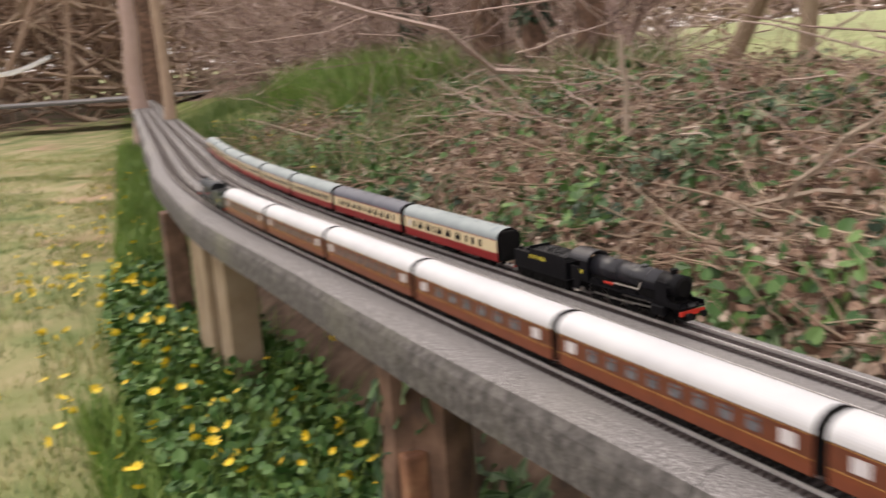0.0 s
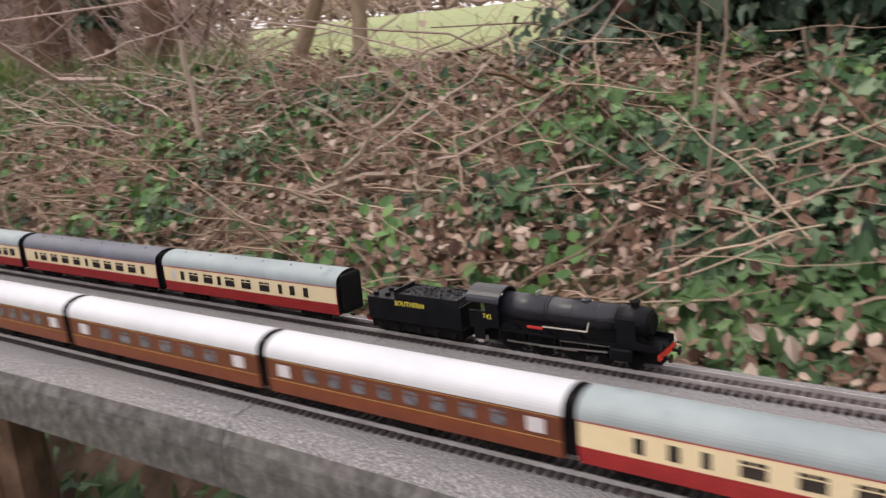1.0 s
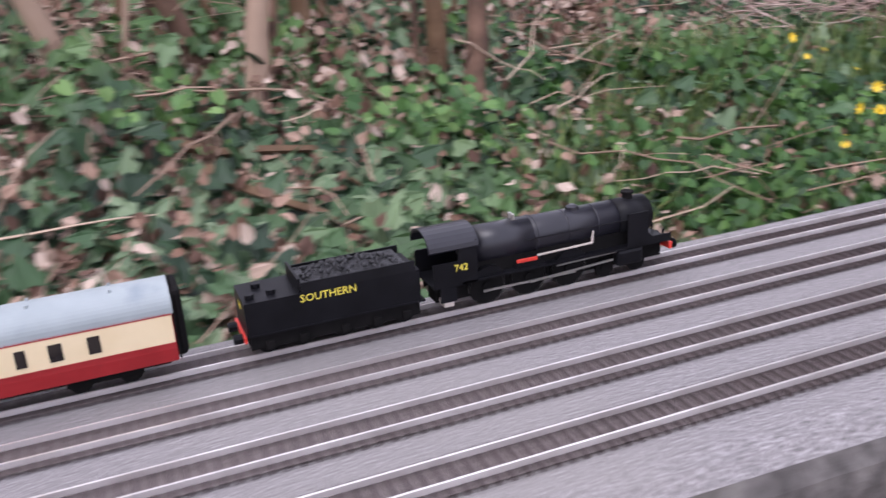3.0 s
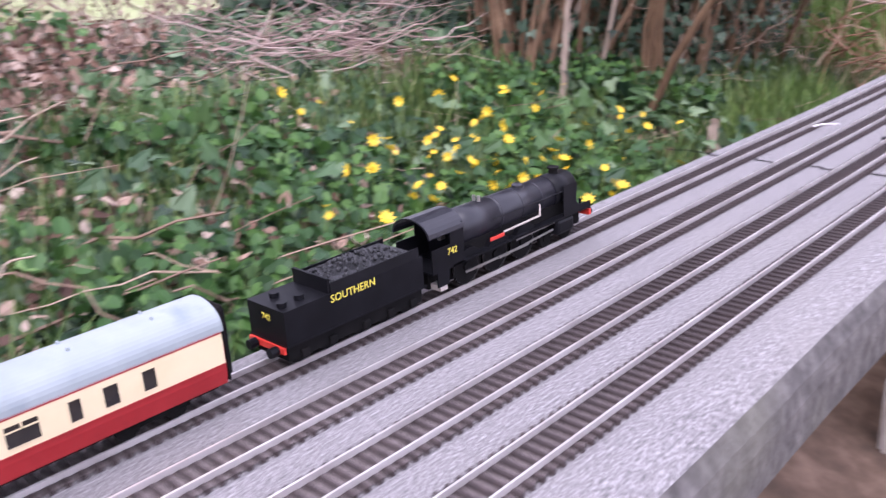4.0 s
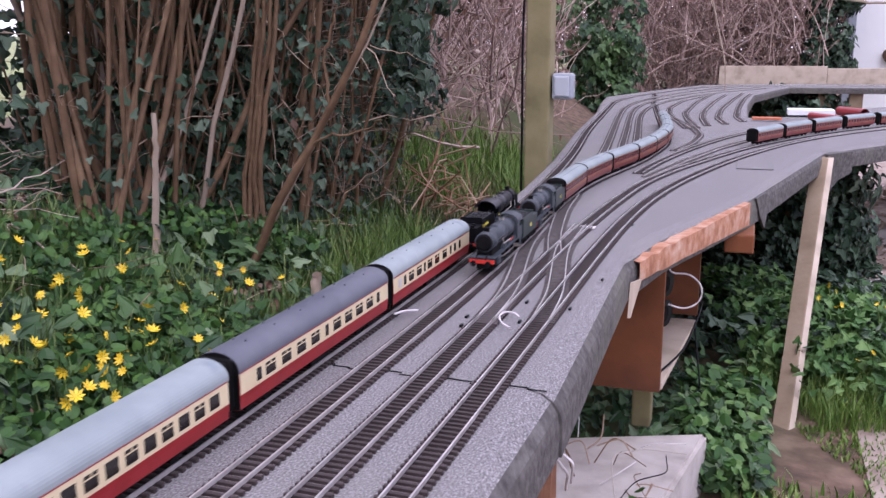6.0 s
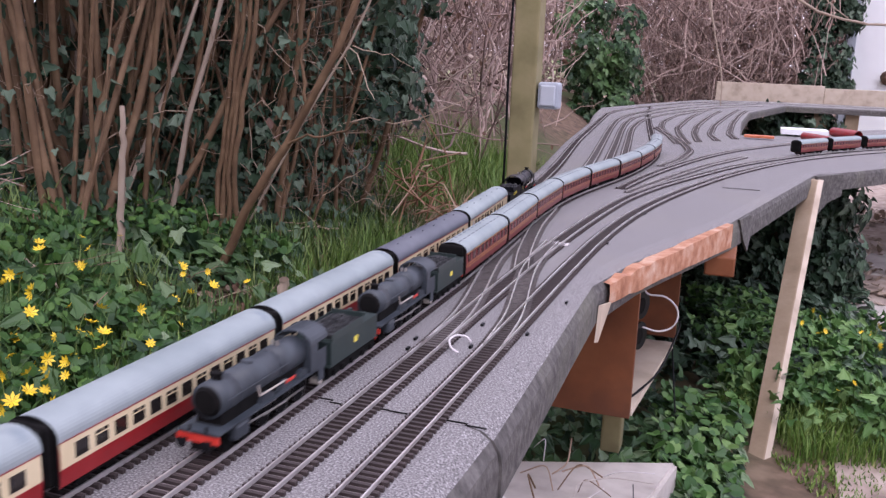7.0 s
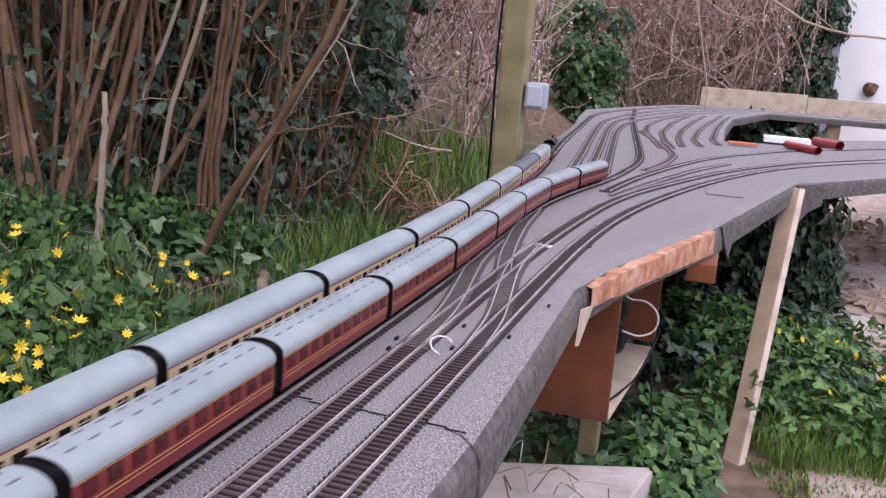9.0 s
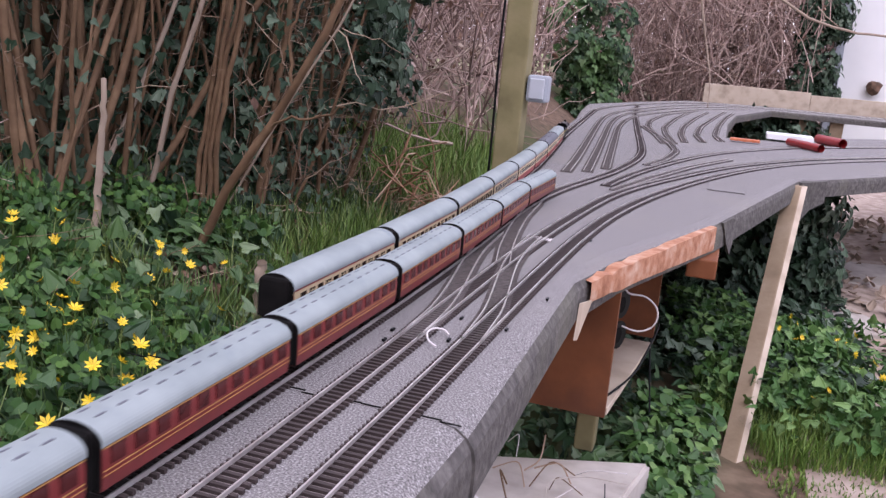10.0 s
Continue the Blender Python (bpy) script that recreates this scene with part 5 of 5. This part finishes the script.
def thicket(n, x0, x1, y0, y1, h, r, mat, label, name="thicket", seedlen=(.5, 1.4), keep=None, z0=None):
    """Upright tangled stems."""
    x, y = along(n, x0, x1, y0, y1)
    if keep is not None:
        m = keep(x, y)
        x, y = x[m], y[m]
    n = len(x)
    k = 7
    z = (ground_z(x, y) if z0 is None else np.full(n, z0)) + rng.uniform(-.05, h, n)
    L = rng.uniform(seedlen[0], seedlen[1], n)
    d = rng.normal(0, .55, (n, 3)) + [0, 0, .75]
    d /= np.linalg.norm(d, axis=1, keepdims=True)
    P = np.stack([x, y, z], 1)[:, None] + d[:, None] * (np.linspace(0, 1, k)[None] * L[:, None])[..., None]
    P += (rng.normal(0, .035, (n, k, 3)).cumsum(1)) * L[:, None, None]
    edge = np.interp(P[..., 1], YG, LINE["A"]) - .08
    over = ((P[..., 0] > edge) & (P[..., 1] < 8.9) & (P[..., 1] > -12)) | ((P[..., 0] > .92) & (P[..., 1] > 8.9) & (P[..., 1] < 10.2))
    P = P[~over.any(1)]
    n = len(P)
    R = rng.uniform(r[0], r[1], n)[:, None] * np.linspace(1, .4, k)[None]
    v, f = tubes(P, R, 4)
    q = P[:, 2:].reshape(-1, 3)
    q = q[rng.random(len(q)) < .55] + rng.normal(0, .02, 3)
    lv, lf = scatter(DEAD_T, IVY_F, q, np.tile([.5, -.5, .5], (len(q), 1)), min(r[1] * 7, .03) * rng.uniform(.5, 1.2, len(q)), rng.uniform(0, 6.28, len(q)), .9)
    tagged(raw_mesh("withered_leaves", lv, lf, LITTER), "withered leaves caught in the thicket", "leaves", kind="stuff")
    return tagged(raw_mesh(name, v, f, mat), label, "thicket", kind="stuff")


def window_left(x, y):
    """Leave the view onto the meadow open."""
    s = (y + .66) / (x - .43)
    t = (y - .05) / (x - .16)
    return ~((s > .5) & (s < 1.08)) & ~((t < -.62) & (t > -1.25))


thicket(5200, -5.5, -2.0, -12, -1.0, 1.0, (.002, .007), BRAMBLE, "brown bramble and hawthorn thicket on the crest", keep=window_left)
thicket(5200, -4.2, .85, 9.0, 11.6, 1.7, (.002, .007), BRAMBLE, "pinkish-brown bramble thicket behind the sidings")
thicket(4200, -4.5, -.6, 3.2, 7, 1.1, (.002, .006), BRAMBLE, "brown bramble thicket behind the lamp post", keep=lambda x, y: (x < -.55 - .13 * (y - 2.0)) & ((x - .185) / (y - .07) > -.8))
thicket(620, -2.6, -2.1, -.6, 2.4, .06, (.001, .003), BRAMBLE, "tangled twigs along the meadow edge", seedlen=(.15, .5))
thicket(1500, -1.5, 4, 10.6, 13, 2.0, (.006, .02), BRAMBLE, "bare wood behind the shed", seedlen=(1, 3))
thicket(4600, -16, 8, -30, -15, 3.0, (.012, .05), TWIG, "bare grey-brown woodland at the garden's end", seedlen=(2, 6))
thicket(900, -9, -2.5, -12.5, -3.5, 2.0, (.006, .02), BRAMBLE, "bare saplings above the bank", seedlen=(1, 3), keep=window_left)


thicket(2500, -75, -60, -70, 40, 2.0, (.05, .2), BRAMBLE, "distant bare hedgerow across the meadow", seedlen=(2, 5))


# coppiced shrub with many stems
def coppice(label, bases, height, lean, mat, r=(.006, .014)):
    ob = thing("coppiced_shrub", label, "shrub")
    lines = []
    for bx, by in bases:
        k = 9
        z = float(ground_z(bx, by)) - .04
        h = random.uniform(height[0], height[1])
        dx, dy = random.gauss(lean[0], .16), random.gauss(lean[1], .2)
        u = np.linspace(0, 1, k)
        P = np.stack([bx + dx * h * u + np.cumsum(rng.normal(0, .012, k)), by + dy * h * u + np.cumsum(rng.normal(0, .012, k)), z + h * u], 1)
        lines.append(P)
        rr = random.uniform(r[0], r[1])
        v, f = tubes(P[None], (rr * np.linspace(1.05, .6, k))[None], 7)
        raw_mesh("stem", v, f, mat if random.random() > .08 else STEM_PALE, ob, smooth=True)
    return np.asarray(lines)


random.seed(5)
bases = [(random.uniform(-1.62, -1.06) + .10 * (by - 1.7), by) for by in [random.uniform(1.55, 3.1) for _ in range(330)]]
bases = [(bx, by) for bx, by in bases if by > 1.62 + (-1.12 - bx) * .95]
stems_main = coppice("dense clump of brown coppiced stems behind the bank", bases, (1.1, 1.8), (.04, .1), STEM, (.0028, .0098))
bases = [(random.uniform(-1.04, -.86), by) for by in [random.uniform(2.15, 2.62) for _ in range(44)]]
stems_end = coppice("leaning ivy-hung stems at the hedge's end", bases, (.9, 1.4), (.08, .16), STEM, (.003, .009))


def side_twigs(lines, n, label):
    """Thin kinked twigs growing from the stems."""
    i = rng.integers(0, len(lines), n)
    j = rng.integers(1, lines.shape[1] - 2, n)
    p = lines[i, j]
    d = rng.normal(0, .6, (n, 3)) + [.35, -.35, .5]
    d /= np.linalg.norm(d, axis=1, keepdims=True)
    L = rng.uniform(.06, .3, n)
    k = 7
    P = p[:, None] + d[:, None] * (np.linspace(0, 1, k)[None] * L[:, None])[..., None]
    P = P + rng.normal(0, .05, (n, k, 3)).cumsum(1) * L[:, None, None]
    v, f = tubes(P, rng.uniform(.0007, .0021, n)[:, None] * np.linspace(1, .4, k)[None], 4)
    return tagged(raw_mesh("side_twigs", v, f, TWIG), label, "twigs", kind="stuff")


side_twigs(stems_main, 620, "thin pale twigs growing from the coppiced stems")
side_twigs(stems_end, 420, "thin pale twigs at the hedge's end")


def ivy_mass(centres, n, size, mat, label, spread):
    c = np.asarray(centres, float)
    idx = rng.integers(0, len(c), n)
    d = rng.normal(0, 1, (n, 3))
    d /= np.linalg.norm(d, axis=1, keepdims=True)
    p = c[idx] + d * rng.uniform(.55, 1.0, (n, 1)) * np.asarray(spread)
    nrm = d * .6 + np.array([.7, -.4, .25])
    v, f = scatter(IVY_T, IVY_F, p, nrm, size * rng.uniform(.6, 1.25, n), -1.57 + rng.normal(0, .9, n), .45)
    return tagged(raw_mesh("climbing_ivy", v, f, mat), label, "ivy", kind="stuff")


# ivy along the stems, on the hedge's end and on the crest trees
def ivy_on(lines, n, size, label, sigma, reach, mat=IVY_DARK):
    i = rng.integers(0, len(lines), n)
    u = np.minimum(rng.exponential(reach, n), .98) * (lines.shape[1] - 1)
    j = np.minimum(u.astype(int), lines.shape[1] - 2)
    w = (u - j)[:, None]
    d = rng.normal(0, 1, (n, 3)) * [1, 1, .7]
    p = lines[i, j] * (1 - w) + lines[i, j + 1] * w + d * sigma
    p[:, 2] = np.maximum(p[:, 2], ground_z(p[:, 0], p[:, 1]) + .01)
    v, f = scatter(IVY_T, IVY_F, p, d * .4 + [.8, -.5, .3], size * rng.uniform(.55, 1.25, n), -1.57 + rng.normal(0, .9, n), .45)
    return tagged(raw_mesh("climbing_ivy", v, f, mat), label, "ivy", kind="stuff")


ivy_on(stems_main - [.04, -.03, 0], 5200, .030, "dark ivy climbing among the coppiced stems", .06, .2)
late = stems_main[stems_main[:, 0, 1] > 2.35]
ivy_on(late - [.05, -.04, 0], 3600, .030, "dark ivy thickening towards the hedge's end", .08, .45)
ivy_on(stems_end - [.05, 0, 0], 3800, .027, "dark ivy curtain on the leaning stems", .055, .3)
# backing of dark leaves, added so the gaps between stems read as shade
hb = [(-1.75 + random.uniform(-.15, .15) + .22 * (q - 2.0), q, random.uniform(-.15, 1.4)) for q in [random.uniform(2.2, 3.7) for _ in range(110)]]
ivy_mass(hb, 11000, .05, IVY_DARK, "dark ivy backing added for the shaded gaps inside the hedge", (.12, .2, .2))
# leaf canopy above the camera's view, added only to block sky light from the stems
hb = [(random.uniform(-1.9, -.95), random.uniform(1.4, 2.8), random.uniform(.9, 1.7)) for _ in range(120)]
ivy_mass(hb, 13000, .06, IVY_DARK, "unseen ivy canopy added over the hedge to shade the stems", (.18, .2, .15))
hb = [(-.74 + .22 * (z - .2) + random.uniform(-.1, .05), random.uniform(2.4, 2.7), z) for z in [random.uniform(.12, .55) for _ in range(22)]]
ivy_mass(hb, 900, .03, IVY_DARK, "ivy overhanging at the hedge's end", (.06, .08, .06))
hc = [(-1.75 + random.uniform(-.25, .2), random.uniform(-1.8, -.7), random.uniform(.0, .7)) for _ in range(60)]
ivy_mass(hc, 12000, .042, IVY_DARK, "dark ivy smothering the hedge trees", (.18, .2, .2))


def tree(x, y, r, h, label, lean=(0, 0), mat=BARK, limbs=4, ivy=False, base=None):
    ob = thing("tree", label, "tree")
    z = float(ground_z(x, y)) - .05
    k = 10
    u = np.linspace(0, 1, k)
    P = np.stack([x + lean[0] * h * u + rng.normal(0, .01, k), y + lean[1] * h * u + rng.normal(0, .01, k), z + h * u], 1)
    v, f = tubes(P[None], (r * (1.25 - .75 * u))[None], 10)
    raw_mesh("trunk", v, f, mat, ob, smooth=True)
    for i in range(limbs):
        q = P[4 + i % 5]
        a = random.uniform(0, 6.28)
        e = np.array([math.cos(a), math.sin(a), random.uniform(.3, 1.0)])
        L = h * random.uniform(.25, .5)
        B = q + e * (u * L)[:, None] + np.cumsum(rng.normal(0, .02 * L, (k, 3)), 0) * (u[:, None] > 0)
        v, f = tubes(B[None], (r * .45 * (1.05 - .8 * u))[None], 6)
        raw_mesh("limb", v, f, mat, ob, smooth=True)
    if ivy:
        cs = [P[int(j)] for j in rng.integers(0, 8, 30)]
        n = 2600
        c = np.asarray(cs)[rng.integers(0, 30, n)]
        d = rng.normal(0, 1, (n, 3)) * [1, 1, .3]
        d /= np.linalg.norm(d, axis=1, keepdims=True)
        p = c + d * np.array([r + .05, r + .05, .12]) * rng.uniform(.8, 1.2, (n, 1)) + [0, 0, 1] * rng.uniform(-.15, .15, (n, 1))
        v, f = scatter(IVY_T, IVY_F, p, d + [.3, -.2, .2], .042 * rng.uniform(.6, 1.2, n), -1.57 + rng.normal(0, .9, n), .35)
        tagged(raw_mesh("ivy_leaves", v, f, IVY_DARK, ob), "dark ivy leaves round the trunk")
    return ob


tree(-1.85, -1.65, .09, 2.2, "ivy-clad tree on the crest of the bank", (.02, .03), ivy=True)
tree(-1.75, -1.12, .07, 2.0, "ivy-clad tree on the crest of the bank", (-.02, .05), ivy=True)
tree(-1.95, 1.68, .07, 2.0, "ivy-clad tree between meadow and bank", (.0, .02), ivy=True)
tree(-2.3, -2.95, .028, 1.5, "bare brown fence tree beside the meadow", (.0, .0), WOOD_POST, 2)
tree(-2.25, -3.35, .03, 1.4, "leaning bare trunk beside the meadow", (-.05, .55), WOOD_POST, 1)
tree(-.72, -6.2, .032, 2.6, "slender pale tree trunk beside the line", (.0, 0), TWIG, 3)
tree(-.95, -8.5, .065, 3.2, "stout brown tree at the bend of the line", (0, 0), BRAMBLE, 3)
tree(-2.3, -4.2, .07, 2.2, "dark trunk on the crest of the bank", (.0, .04), BARK, 4)
tree(-2.45, -5.3, .09, 2.6, "dark reddish trunk on the crest of the bank", (.02, -.03), BARK, 4)
tree(-2.35, -4.75, .06, 2.2, "ivy-clad trunk on the crest of the bank", (-.03, .0), ivy=True)
tree(-2.6, -6.6, .06, 2.6, "ivy-clad trunk behind the grass clump", (.0, .02), ivy=True)
tree(-1.6, -11, .14, 4, "bare brown garden tree beyond the line", (0, 0), BARK, 4)
tree(.6, -13, .14, 4, "bare brown garden tree beyond the lawn", (.05, 0), BARK, 4)
ivt = thing("ivy_stump", "dark ivy-smothered stump below the board", "stump")
part("stump", cyl(.11, (.33, 3.35, -.6), (.33, 3.35, -.07), 14, .09), BARK, ivt)
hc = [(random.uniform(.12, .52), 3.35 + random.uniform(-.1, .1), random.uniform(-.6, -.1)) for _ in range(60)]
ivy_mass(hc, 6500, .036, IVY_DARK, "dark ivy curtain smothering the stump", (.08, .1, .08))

hc = [(.01, -1.615, random.uniform(-.45, -.09)) for _ in range(14)]
ivy_mass(hc, 260, .03, IVY, "ivy climbing the bark log under the board", (.052, .052, .02))

# single sticks standing in the bank
def stick(pts, r, label, mat=STEM_PALE):
    p = np.asarray(pts, float)
    u, s = np.linspace(0, 1, 14), np.linspace(0, 1, len(p))
    q = np.stack([np.interp(u, s, p[:, i]) for i in range(3)], 1) + rng.normal(0, .002, (14, 3))
    v, f = tubes(q[None], (r * np.linspace(1.1, .7, 14))[None], 7)
    return tagged(raw_mesh("dead_branch", v, f, mat, smooth=True), label, "branch")


stick([(-1.15, -2.54, -.25), (-1.18, -2.62, -.06), (-1.2, -2.66, .1), (-1.2, -2.68, .3)], .011, "pale dead branch standing in the bank")
stick([(-1.1, -1.18, -.35), (-1.15, -1.22, -.18), (-1.2, -1.25, -.1)], .01, "pale dead branch stub in the ivy")
stick([(-1.2, -1.06, -.25), (-1.2, -1.1, -.05), (-1.2, -1.13, .1)], .012, "forked pale dead stump in the ivy")
stick([(-1.2, -1.12, .03), (-1.2, -1.16, .08), (-1.21, -1.19, .12)], .008, "short fork of the dead stump")
stick([(-1.1, -1.4, -.16), (-1.1, -1.2, -.09), (-1.1, -.95, -.11), (-1.1, -.7, -.18)], .005, "long thin pale stick lying across the ivy")
stick([(-.62, 1.78, -.3), (-.62, 1.78, -.17)], .014, "short pale stump among the grass")
stick([(-.8, .55, -.35), (-.83, .62, -.2), (-.9, .66, -.1)], .007, "pale forked stick by the flowers")

stick([(-.882, 1.95, -.23), (-.781, 1.95, -.036), (-.706, 1.96, .079), (-.628, 1.95, .199), (-.562, 1.96, .345), (-.5, 1.97, .5)], .0095, "long brown stem leaning across the hedge", STEM)
stick([(-.72, 1.96, .06), (-.66, 1.93, .09), (-.58, 1.92, .1), (-.52, 1.9, .13)], .0028, "side twig of the leaning stem", STEM)
stick([(-.66, 1.95, .15), (-.67, 1.94, .25), (-.64, 1.94, .34)], .0035, "upright twig of the leaning stem", STEM)
for dx in (-.02, -.008, .006, .018):
    stick([(-.955 + dx, 2.1 + dx, -.2), (-.948 + dx, 2.1, -.019), (-.916 + dx, 2.1, .177), (-.892 + dx * 1.3, 2.1, .339), (-.87 + dx * 2, 2.1, .6)], .0065, "close upright brown stem of the coppice", STEM)
stick([(-.972, 1.75, -.15), (-.969, 1.75, -.048), (-.958, 1.75, .064), (-.955, 1.75, .14)], .0075, "pale barkless dead stem before the coppice")
stick([(-1.0, 1.45, -.27), (-1.01, 1.46, -.16)], .012, "pale split stump among the celandines")
stick([(-1.1, 1.5, -.05), (-.95, 1.52, -.14), (-.84, 1.5, -.22), (-.8, 1.5, -.25)], .0022, "thin pale stalk arching over the celandines")
for k in range(26):
    bx, by = -1.55 - .5 * random.random(), -1.1 + 2.0 * k / 26 + random.uniform(-.05, .05)
    g = float(ground_z(bx, by))
    a, b = random.gauss(0, .12), random.gauss(.05, .16)
    stick([(bx, by, g - .03), (bx + a * .2, by + b * .3, g + .22), (bx + a * .5, by + b * .6, g + .5), (bx + a, by + b, g + .95)], random.choice((.006, .009, .014, .022)), "grey-brown sapling stem on the crest of the bank", random.choice((STEM, STEM, BARK, TWIG)))
for pts in ([(-1.15, -.92, -.2), (-1.05, -.86, -.12), (-.98, -.8, -.2)], [(-1.2, -.62, -.15), (-1.16, -.52, -.02), (-1.2, -.44, .06)], [(-1.3, -.5, -.1), (-1.22, -.4, -.06), (-1.1, -.3, -.17)], [(-1.25, -.2, -.13), (-1.25, -.05, -.02), (-1.3, .1, .02)], [(-.95, -.6, -.22), (-.85, -.5, -.2), (-.72, -.4, -.24)], [(-1.4, -1.6, .02), (-1.2, -1.75, -.02), (-1.0, -1.95, -.1)], [(-1.3, -2.0, -.02), (-1.2, -2.2, .02), (-1.1, -2.45, -.1)]):
    stick(pts, random.uniform(.006, .011), "pale broken branch lying in the ivy", random.choice((STEM_PALE, TWIG)))
for k in range(16):
    bx, by = random.uniform(-1.3, -1.02), random.uniform(-.25, .45)
    g = float(ground_z(bx, by))
    a, b = random.gauss(0, .08), random.gauss(.03, .1)
    stick([(bx, by, g - .03), (bx + a * .2, by + b * .3, g + .15), (bx + a * .6, by + b * .6, g + .35), (bx + a, by + b, g + .7)], random.choice((.005, .008, .012, .018)), "grey-brown sapling stem rooted in the bank", random.choice((STEM, TWIG, BARK)))
hb = [(random.uniform(-1.8, -1.6), random.uniform(-.4, .5), random.uniform(-.02, .5)) for _ in range(30)]
ivy_mass(hb, 2600, .036, IVY_DARK, "dark ivy hanging behind the saplings", (.1, .12, .1))
# twigs of a tree hanging before the shed
stick([(.25, 6.0, .75), (.519, 6.0, .593), (.74, 6.0, .544), (.944, 6.0, .536), (1.3, 6.1, .52)], .008, "pale bare branch hanging before the shed")
stick([(.537, 6.0, .674), (.58, 6.0, .63), (.66, 6.0, .575)], .004, "pale side twig before the shed")
stick([(-.19, 7.0, .95), (-.173, 7.0, .78), (-.1, 7.0, .473), (-.022, 7.0, .162), (-.02, 7.0, .0)], .006, "pale dead stem hanging behind the sidings")
stick([(-.2, 7.05, .85), (-.14, 7.05, .6), (-.05, 7.02, .3)], .004, "pale dead stem hanging behind the sidings")
bird_lump = part("knot_of_wood", bmesh.new(), BARK)
bm = bmesh.new()
bmesh.ops.create_icosphere(bm, subdivisions=2, radius=.07)
for v in bm.verts:
    v.co *= 1 + .35 * noise.noise(v.co * 22)
bm.to_mesh(bird_lump.data)
bm.free()
bird_lump.matrix_basis = pose(1.40, 9.84, .24, 20, 30, 10)
tagged(bird_lump, "dark knotted lump of wood fixed on the white wall", "wood")
# brown bracken and dark shrub beside the lamp post
sticks_b = [(-.70, 2.7, -.10), (-.604, 2.7, -.175), (-.66, 2.7, -.15)]
n = 34
c = np.asarray(sticks_b)[rng.integers(0, 3, n)] + rng.normal(0, .035, (n, 3))
d = rng.normal(0, 1, (n, 3)) * .06
P = np.stack([c - d, c + rng.normal(0, .012, (n, 3)), c + d * .6, c + d + [0, 0, -.03]], 1)
v, f = tubes(P, np.full((n, 4), .0022), 4)
tagged(raw_mesh("dead_bracken", v, f, material("rusty_bracken", [(.2, .09, .05), (.36, .2, .12), (.5, .36, .26)], 20, .85, island=.8)), "rust-brown dead bracken stalks at the hedge's end", "bracken", kind="stuff")
hb = [(random.uniform(-1.45, -.85), 8.4 + random.uniform(-.2, .2), random.uniform(-.2, .75)) for _ in range(40)]
ivy_mass(hb, 2600, .06, IVY, "grey-green shrub behind the lamp post", (.14, .15, .12))
hb = [(random.uniform(.7, 1.0), 9.55 + random.uniform(-.1, .1), random.uniform(.1, 1.3)) for _ in range(40)]
ivy_mass(hb, 2600, .06, IVY_DARK, "dark ivy beside the corner of the shed", (.12, .1, .12))
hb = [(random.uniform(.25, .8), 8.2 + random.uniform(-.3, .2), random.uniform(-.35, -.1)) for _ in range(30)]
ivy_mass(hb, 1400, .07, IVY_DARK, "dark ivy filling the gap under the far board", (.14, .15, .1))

# hammock seen across the lawn
hm = bmesh.new()
rows_ = []
for i in range(13):
    t = i / 12
    sag = -.25 * math.sin(math.pi * t)
    rows_.append([hm.verts.new((.35 - .95 * t, -11 - .2 * t + d * .4, .38 + sag * .4 + .12 * t + abs(d) * .2)) for d in (-.25, 0, .25)])
for a, b in zip(rows_, rows_[1:]):
    for k in range(2):
        hm.faces.new((a[k], a[k + 1], b[k + 1], b[k]))
bmesh.ops.solidify(hm, geom=list(hm.faces), thickness=.02)
tagged(part("hammock", hm, PLAIN_WHITE, smooth=True), "white cloth hammock slung across the lawn", "hammock")

motions()
